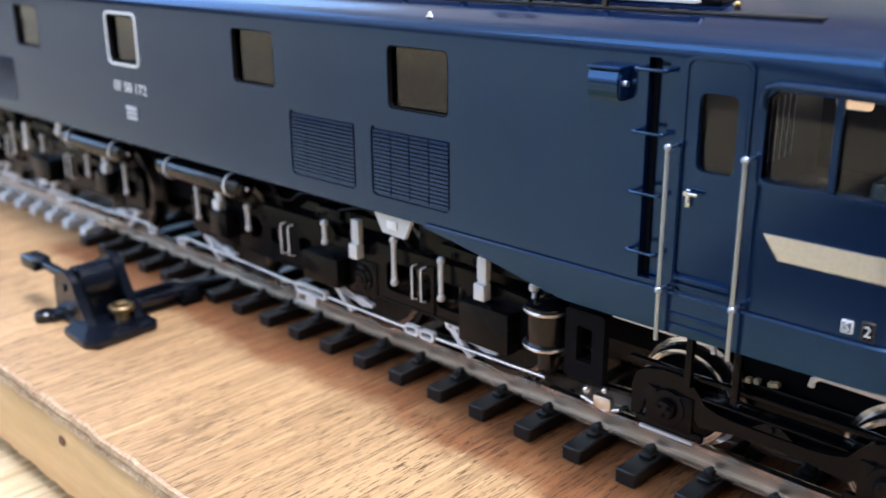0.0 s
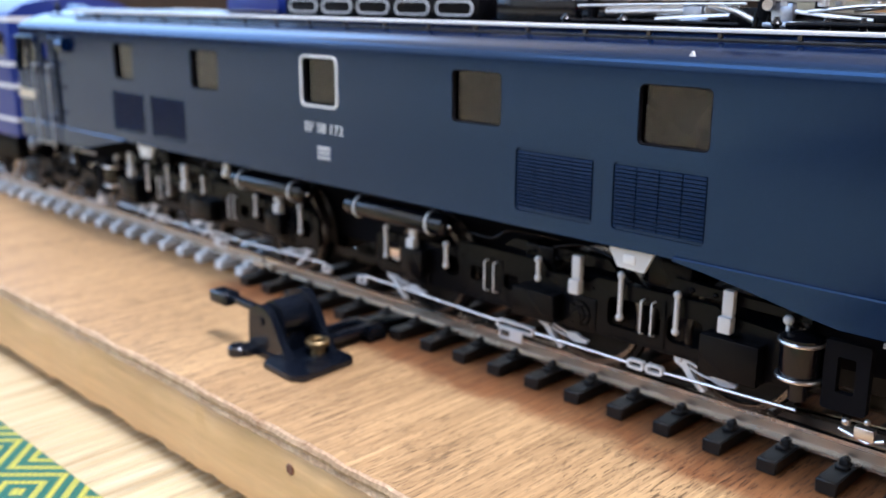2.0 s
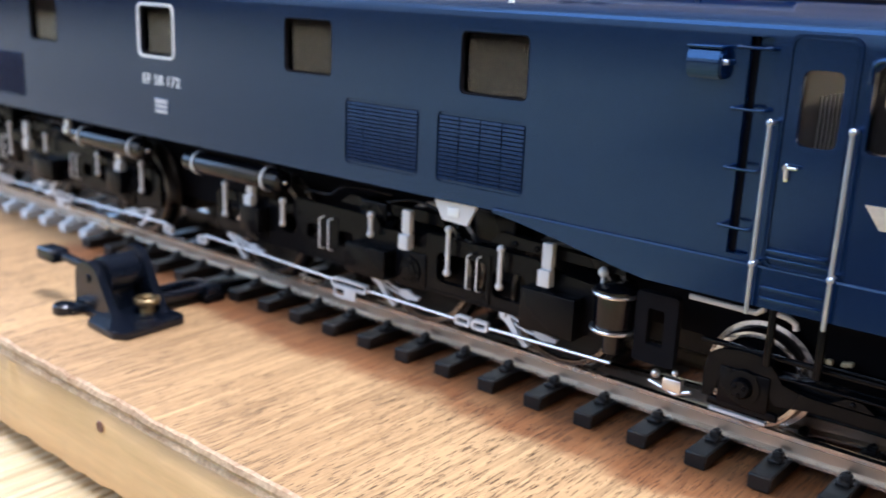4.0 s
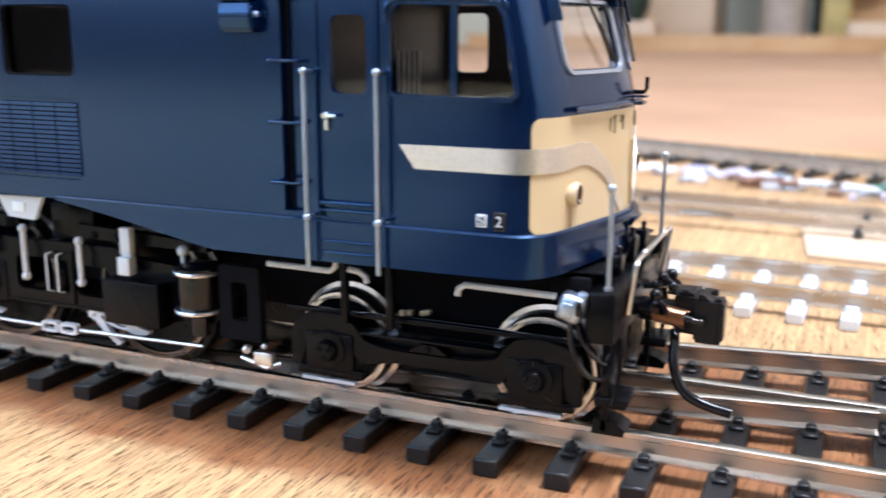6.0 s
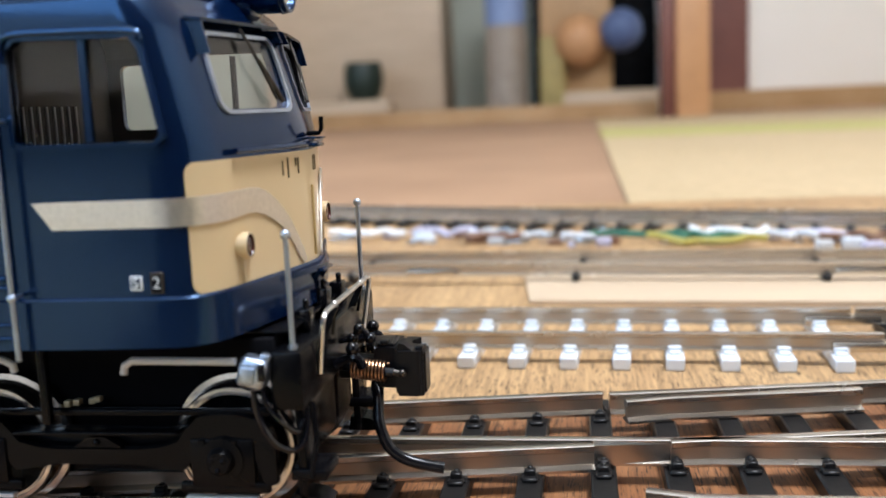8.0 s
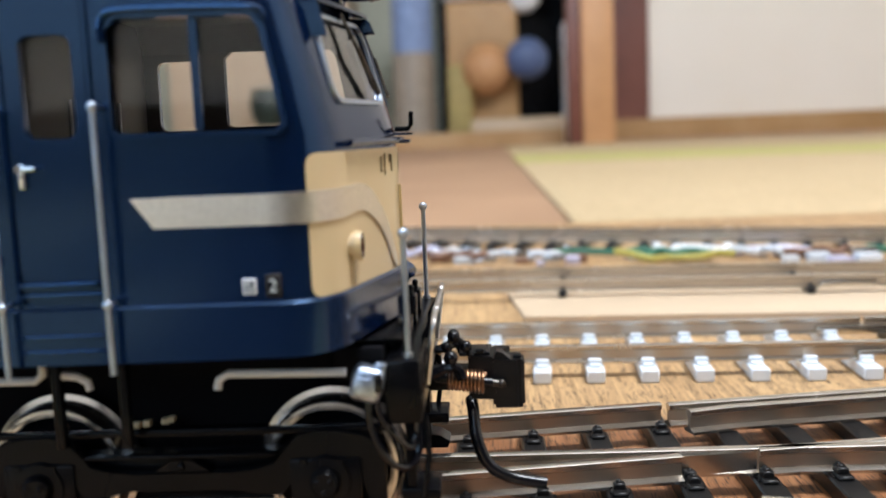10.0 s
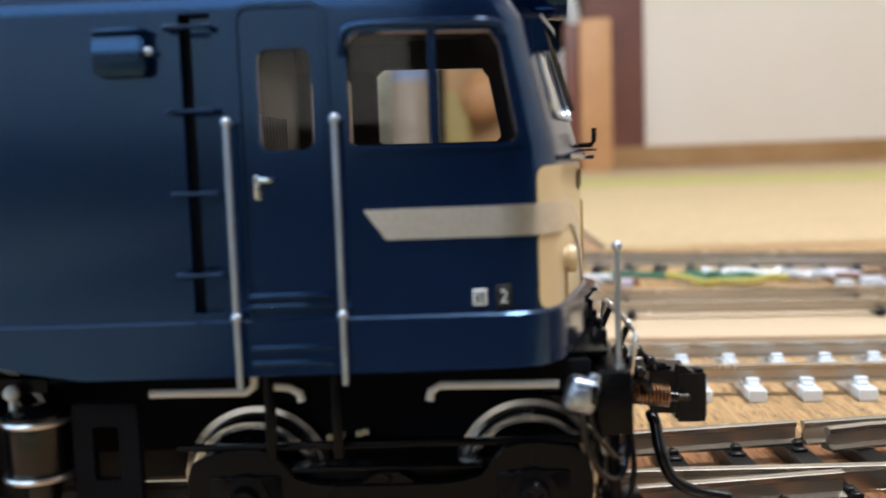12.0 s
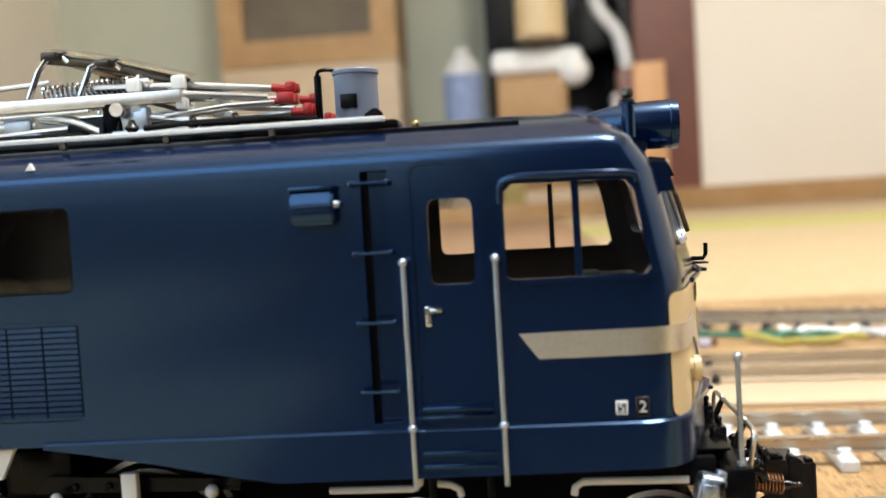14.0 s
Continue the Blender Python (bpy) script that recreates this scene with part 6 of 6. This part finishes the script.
    for k, x in enumerate((7.90, 7.97, 8.09, 8.13)):
        box(sm, *sorted((m(x - 0.025), m(x + 0.025))), -0.63, -0.57, 1.02 + 0.012 * k, 1.065 + 0.01 * k, 0.008)
    part("pivot_screw", sm, CREAM, bog)
    # pale pipes below the skirt
    for pts in (((6.9, 1.47), (7.48, 1.465), (7.53, 1.50), (7.535, 1.58)), ((7.60, 1.50), (7.74, 1.485), (7.80, 1.45), (7.81, 1.40)), ((8.575, 1.385), (8.585, 1.44), (8.64, 1.475), (9.34, 1.465))):
        t = B()
        tube(t, [(m(x), -1.06, z) for x, z in pts], 0.026, 8)
        part("steam_pipe", t, LIGHTGREY, loco, "pale pipe below the skirt")
    h = B()
    for x in (7.62, 8.02):
        box(h, *sorted((m(x - 0.03), m(x + 0.03))), -1.1, -1.04, 1.05, 1.66, 0.01)
    part("step_hanger", h, BLACK, loco)


for e in (1, -1):
    pilot_bogie(e)


def front_end(e):
    def m(x):
        return x if e > 0 else 2 * XC - x
    b = B()
    box(b, *sorted((m(9.56), m(9.78))), -1.08, 1.08, 1.14, 1.53, 0.03)
    bb = part("buffer_beam", b, BLACK, loco, "black buffer beam")
    # Matt black block added to shut out the bright gap under the nose.
    part("nose_gap_block", box(B(), *sorted((m(9.25), m(9.55))), -0.93, 0.93, 1.38, 1.58, 0.02), MATTE, bb)
    b = box(B(), *sorted((m(9.3), m(9.66))), -0.88, 0.88, 1.60, 1.62, 0.006)
    for y in (-0.7, -0.25, 0.25, 0.7):
        box(b, *sorted((m(9.54), m(9.64))), y - 0.02, y + 0.02, 1.51, 1.605)
    part("deck_plate", b, BLACK, bb, "thin black deck plate over the buffer beam")
    for y, h in ((-0.5, 0.07), (-0.02, 0.12), (0.42, 0.09)):
        b = box(B(), *sorted((m(9.60), m(9.70))), y - 0.07, y + 0.07, 1.52, 1.62 + h, 0.012)
        cyl(b, (m(9.66), y, 1.62 + h), (m(9.66), y, 1.66 + h), 0.02, None, 10)
        ball(b, (m(9.66), y, 1.665 + h), 0.024, 10)
        part("valve_block", b, GLOSSBLACK, bb)
    for s in (-1, 1):
        q = B()
        cyl(q, (m(9.705), s * 1.0, 1.5), (m(9.705), s * 1.0, 2.25), 0.018, None, 10)
        ball(q, (m(9.705), s * 1.0, 2.265), 0.034)
        cyl(q, (m(9.705), s * 1.0, 1.515), (m(9.705), s * 1.0, 1.555), 0.032, None, 10)
        part("marker_post", q, SILVER, bb, "slim silver marker post with a ball top")
        # jumper lamp beside the beam
        q = B()
        tilt = Matrix.Translation((m(9.48), 0, 1.41)) @ Matrix.Rotation(radians(14 if e > 0 else -14), 4, "Y") @ Matrix.Translation((-m(9.48), 0, -1.41))
        box(q, *sorted((m(9.375), m(9.565))), *sorted((s * 1.0, s * 1.17)), 1.30, 1.505, 0.045, 3, tilt)
        box(q, *sorted((m(9.40), m(9.50))), *sorted((s * 1.155, s * 1.185)), 1.335, 1.45, 0.012, 2, tilt)
        box(q, *sorted((m(9.49), m(9.56))), *sorted((s * 1.04, s * 1.12)), 1.48, 1.535, 0.015, 2, tilt)
        j = part("jumper_box", q, JUMPER, bb, "glossy blue-grey jumper box")
        q = B()
        box(q, *sorted((m(9.515), m(9.56))), *sorted((s * 1.14, s * 1.178)), 1.36, 1.47, 0.012)
        part("jumper_face", q, GLOSSBLACK, j)
        q = B()
        tube(q, [(m(9.47), s * 1.12, 1.34), (m(9.48), s * 1.12, 1.15), (m(9.56), s * 1.1, 0.95), (m(9.66), s * 1.02, 0.86), (m(9.74), s * 0.95, 0.92), (m(9.75), s * 0.9, 1.15)], 0.022, 8, 5)
        tube(q, [(m(9.51), s * 1.10, 1.33), (m(9.55), s * 1.10, 1.17), (m(9.64), s * 1.06, 1.04), (m(9.70), s * 1.0, 0.98), (m(9.73), s * 0.95, 1.05)], 0.018, 8, 5)
        part("jumper_cable", q, GLOSSBLACK, j)
        # steps and guard iron down to the rail
        q = B()
        box(q, *sorted((m(9.62), m(9.86))), *sorted((s * 0.62, s * 0.95)), 0.62, 0.70, 0.015)
        box(q, *sorted((m(9.66), m(9.72))), *sorted((s * 0.64, s * 0.92)), 0.42, 1.2, 0.01)
        prism(q, [(m(9.60), 0.40), (m(9.84), 0.40), (m(9.86), 0.45), (m(9.78), 0.50), (m(9.62), 0.52)], "y", *sorted((s * 0.70, s * 0.92)))
        tube(q, [(m(9.78), s * 0.9, 1.15), (m(9.80), s * 0.92, 0.9), (m(9.76), s * 0.95, 0.65)], 0.02, 8)
        part("guard_iron", q, BLACK, bb)
    # air pipes
    q = B()
    for y in (-0.35, 0.35):
        tube(q, [(m(9.80), y, 1.25), (m(9.95), y, 1.30), (m(10.0), y, 1.22)], 0.035, 8, 4)
        ball(q, (m(9.93), y, 1.36), 0.05, 10)
    part("air_cock", q, GLOSSBLACK, bb)
    # bright uncoupling rod across the beam, in two black brackets
    q = B()
    tube(q, [(m(9.795), -0.72, 1.29), (m(9.835), -0.755, 1.58), (m(9.848), -0.75, 1.665), (m(9.85), -0.68, 1.70), (m(9.85), -0.46, 1.707), (m(9.85), 0.33, 1.707), (m(9.848), 0.60, 1.70), (m(9.84), 0.66, 1.62), (m(9.795), 0.60, 1.29)], 0.018, 8, 3)
    for y in (-0.46, 0.33):
        ball(q, (m(9.85), y, 1.707), 0.026, 10)
    rod = part("uncoupling_rod", q, PANTO, bb, "bright bent uncoupling rod")
    for y in (-0.46, 0.33):
        k = B()
        prism(k, [(m(9.74), 1.52), (m(9.80), 1.52), (m(9.872), 1.69), (m(9.86), 1.715), (m(9.835), 1.70)], "y", y + 0.012, y + 0.03)
        cyl(k, (m(9.80), y + 0.09, 1.47), (m(9.83), y + 0.09, 1.64), 0.012, None, 8)
        part("rod_bracket", k, GLOSSBLACK, rod)
    hose = B()
    tube(hose, [(m(10.05), -0.12, 1.02), (m(10.065), -0.2, 0.95), (m(10.08), -0.28, 0.80), (m(10.15), -0.3, 0.62), (m(10.30), -0.3, 0.52), (m(10.54), -0.3, 0.47)], 0.042, 10, 6)
    part("brake_hose", hose, GLOSSBLACK, bb, "curved black rubber brake hose")
    # knuckle coupler with its copper spring
    c = B()
    box(c, *sorted((m(9.75), m(10.08))), -0.09, 0.09, 1.07, 1.22, 0.015)
    prism(c, [(m(10.04), -0.17), (m(10.22), -0.20), (m(10.22), 0.20), (m(10.04), 0.12)], "z", 1.03, 1.325)
    prism(c, [(m(10.20), -0.215), (m(10.38), -0.225), (m(10.42), -0.19), (m(10.42), 0.02), (m(10.31), 0.0), (m(10.27), 0.10), (m(10.34), 0.22), (m(10.20), 0.24)], "z", 0.975, 1.305)
    box(c, *sorted((m(9.98), m(10.19))), -0.15, 0.10, 1.318, 1.35, 0.012)
    box(c, *sorted((m(10.09), m(10.15))), -0.17, -0.09, 1.34, 1.372, 0.008)
    prism(c, [(m(10.21), 1.30), (m(10.23), 1.36), (m(10.27), 1.352), (m(10.33), 1.30)], "y", -0.20, -0.10)
    box(c, *sorted((m(10.345), m(10.40))), -0.18, -0.10, 1.30, 1.328, 0.008)
    bmesh.ops.bevel(c, geom=[ed for ed in c.edges if ed.calc_length() > 0.2], offset=0.018, segments=2, affect="EDGES")
    cp = part("coupler", c, COUPLER, loco, "black knuckle coupler")
    part("coupler_spring", spring(B(), (m(9.90), -0.27, 1.203), (m(10.15), -0.27, 1.171), 0.05, 0.0095, 10), COPPER, cp, "copper coupler spring")
    k = B()
    cyl(k, (m(9.82), -0.27, 1.215), (m(10.20), -0.27, 1.163), 0.036, None, 14)
    part("spring_guide", k, GLOSSBLACK, cp)
    k = B()
    cyl(k, (m(10.16), -0.27, 1.17), (m(10.255), -0.27, 1.158), 0.03, 0.022, 12)
    ball(k, (m(10.262), -0.27, 1.158), 0.03, 10)
    part("knuckle_pin", k, DARKSTEEL, cp)
    # uncoupling chain lever over the coupler neck
    k = B()
    for x, z in ((9.90, 1.40), (9.95, 1.47), (10.03, 1.40)):
        ball(k, (m(x), -0.2, z), 0.042, 10)
    tube(k, [(m(9.80), -0.2, 1.38), (m(9.90), -0.2, 1.40), (m(9.95), -0.2, 1.47), (m(10.03), -0.2, 1.40), (m(10.06), -0.2, 1.34)], 0.022, 8, 4)
    part("uncoupling_lever", k, GLOSSBLACK, cp)


for e in (1, -1):
    front_end(e)


# ---- coach coupled behind ----
def coach():
    x0, x1, dy = -29.5, -10.45, 0.28
    t = thing("passenger_coach", "glossy blue passenger coach with white lines, coupled behind", "model coach", (-20, 0, 0.36))
    b = B()
    sec = [(-1.4, 1.45), (-1.4, 3.75), (-1.32, 3.95), (-1.05, 4.1), (-0.6, 4.2), (0, 4.24), (0.6, 4.2), (1.05, 4.1), (1.32, 3.95), (1.4, 3.75), (1.4, 1.45)]
    prism(b, [(y + dy, z) for y, z in sec], "x", x0, x1)
    tools = [prism(B(), rrect(x1 - 0.22 - 2.05 * k - 1.5, x1 - 0.22 - 2.05 * k, 3.04, 3.55, 0.08), "y", -1.6 + dy, -1.3 + dy) for k in range(8)]
    part("coach_body", cut(b, tools), COACH_BLUE, t, "glossy blue coach body")
    for k in range(8):
        xe = x1 - 0.22 - 2.05 * k
        g = part("coach_window", box(B(), xe - 1.49, xe - 0.01, -1.36 + dy, -1.33 + dy, 3.05, 3.54), GLASS, t)
        # A black sheet behind the glass stands in for the dark inside.
        part("pane_backing", box(B(), xe - 1.45, xe - 0.05, -1.325 + dy, -1.305 + dy, 3.07, 3.52), BLACK, g)
    for z, h in ((1.76, 0.07), (2.44, 0.08), (2.88, 0.09), (3.76, 0.09)):
        part("white_line", box(B(), x0, x1 + 0.012, -1.412 + dy, 1.412 + dy, z, z + h), WHITE, t)
    part("coach_underframe", box(B(), x0 + 0.2, x1 - 0.2, -1.1, 1.1, 0.95, 1.46, 0.03), BLACK, t)
    for c in (x1 - 2.6, x0 + 2.6):
        bg = part("coach_bogie", box(B(), c - 1.5, c + 1.5, -1.02, -0.94, 0.7, 0.98, 0.03), BLACK, t)
        for d in (-1.0, 1.0):
            wheel(c + d, 0.43, bg)
    part("gangway", box(B(), x1 + 0.013, x1 + 0.25, -0.5 + dy, 0.5 + dy, 1.5, 3.4, 0.03), BLACK, t)


coach()


# ---- ground throw beside the track ----
def ground_throw():
    t = thing("ground_throw", "glossy dark plastic hand-operated point lever screwed to the board", "point lever", (0.5, -2.5, 0))
    b = B()
    prism(b, [(-0.10, -2.55), (-0.06, -2.72), (0.46, -2.74), (0.54, -2.92), (1.12, -2.96), (1.26, -2.86), (1.22, -2.1), (1.1, -2.02), (0.1, -2.0), (0.05, -2.2), (-0.12, -2.3)], "z", 0.004, 0.085)
    bmesh.ops.bevel(b, geom=[e for e in b.edges], offset=0.012, segments=2, affect="EDGES")
    part("base_plate", b, NAVYPLASTIC, t)
    e2 = B()
    lathe(e2, [(0.04, 0.004), (0.13, 0.004), (0.13, 0.10), (0.11, 0.12), (0.04, 0.12)], (-0.06, -2.86, 0), "z", 18)
    box(e2, -0.12, 0.12, -2.86, -2.66, 0.006, 0.10, 0.01)
    part("side_lug", e2, NAVYPLASTIC, t)
    for y, top, x0, x1 in ((-2.66, 0.66, -0.06, 0.62), (-2.14, 0.80, -0.02, 0.80)):
        c = (x0 + x1) / 2 - 0.05
        out = [(x0, 0.08), (x0 + 0.03, top * 0.8)] + [(c + 0.24 * math.cos(radians(a)), top - 0.20 + 0.20 * math.sin(radians(a))) for a in (160, 130, 100, 70, 40, 15)] + [(x1 - 0.02, 0.25), (x1 + 0.14, 0.08)]
        w = prism(B(), out, "y", y - 0.055, y + 0.055)
        bmesh.ops.bevel(w, geom=w.edges[:], offset=0.012, segments=2, affect="EDGES")
        part("side_web", w, NAVYPLASTIC, t)
    d = B()
    cyl(d, (0.34, -2.6, 0.49), (0.34, -2.2, 0.49), 0.23, None, 28)
    cyl(d, (0.24, -2.74, 0.46), (0.24, -2.06, 0.46), 0.05, None, 14)
    box(d, 0.12, 0.5, -2.55, -2.25, 0.08, 0.5, 0.03)
    part("drum", d, NAVYPLASTIC, t)
    l = B()
    box(l, -0.5, 0.3, -2.70, -2.58, 0.53, 0.60, 0.015, 2, Matrix.Translation((0.3, -2.64, 0.56)) @ Matrix.Rotation(radians(2), 4, "Y") @ Matrix.Translation((-0.3, 2.64, -0.56)))
    box(l, -0.84, -0.46, -2.76, -2.52, 0.485, 0.65, 0.035, 3)
    part("lever", l, NAVYPLASTIC, t, "lever with a square thumb knob")
    s = B()
    lathe(s, [(0.001, 0.085), (0.095, 0.085), (0.09, 0.17), (0.14, 0.20), (0.15, 0.22), (0.15, 0.262), (0.138, 0.275), (0.115, 0.272), (0.105, 0.25), (0.001, 0.246)], (0.80, -2.30, 0), "z", 24)
    sc = part("screw", cut(s, [box(B(), 0.70, 0.90, -2.315, -2.285, 0.225, 0.35), box(B(), 0.785, 0.815, -2.40, -2.20, 0.226, 0.35)]), DULLBRASS, t, "cross-headed brass screw")
    g = B()
    lathe(g, [(0.09, 0.084), (0.2, 0.084), (0.2, 0.10), (0.09, 0.10)], (0.80, -2.30, 0), "z", 24)
    part("screw_boss", g, NAVYPLASTIC, t)
    r = B()
    box(r, 0.36, 0.46, -2.05, -1.35, 0.12, 0.22, 0.015)
    box(r, 0.66, 0.76, -2.05, -1.35, 0.12, 0.22, 0.015)
    box(r, 0.30, 0.82, -1.45, -1.25, 0.10, 0.20, 0.015)
    part("link_arm", r, NAVYPLASTIC, t)


ground_throw()
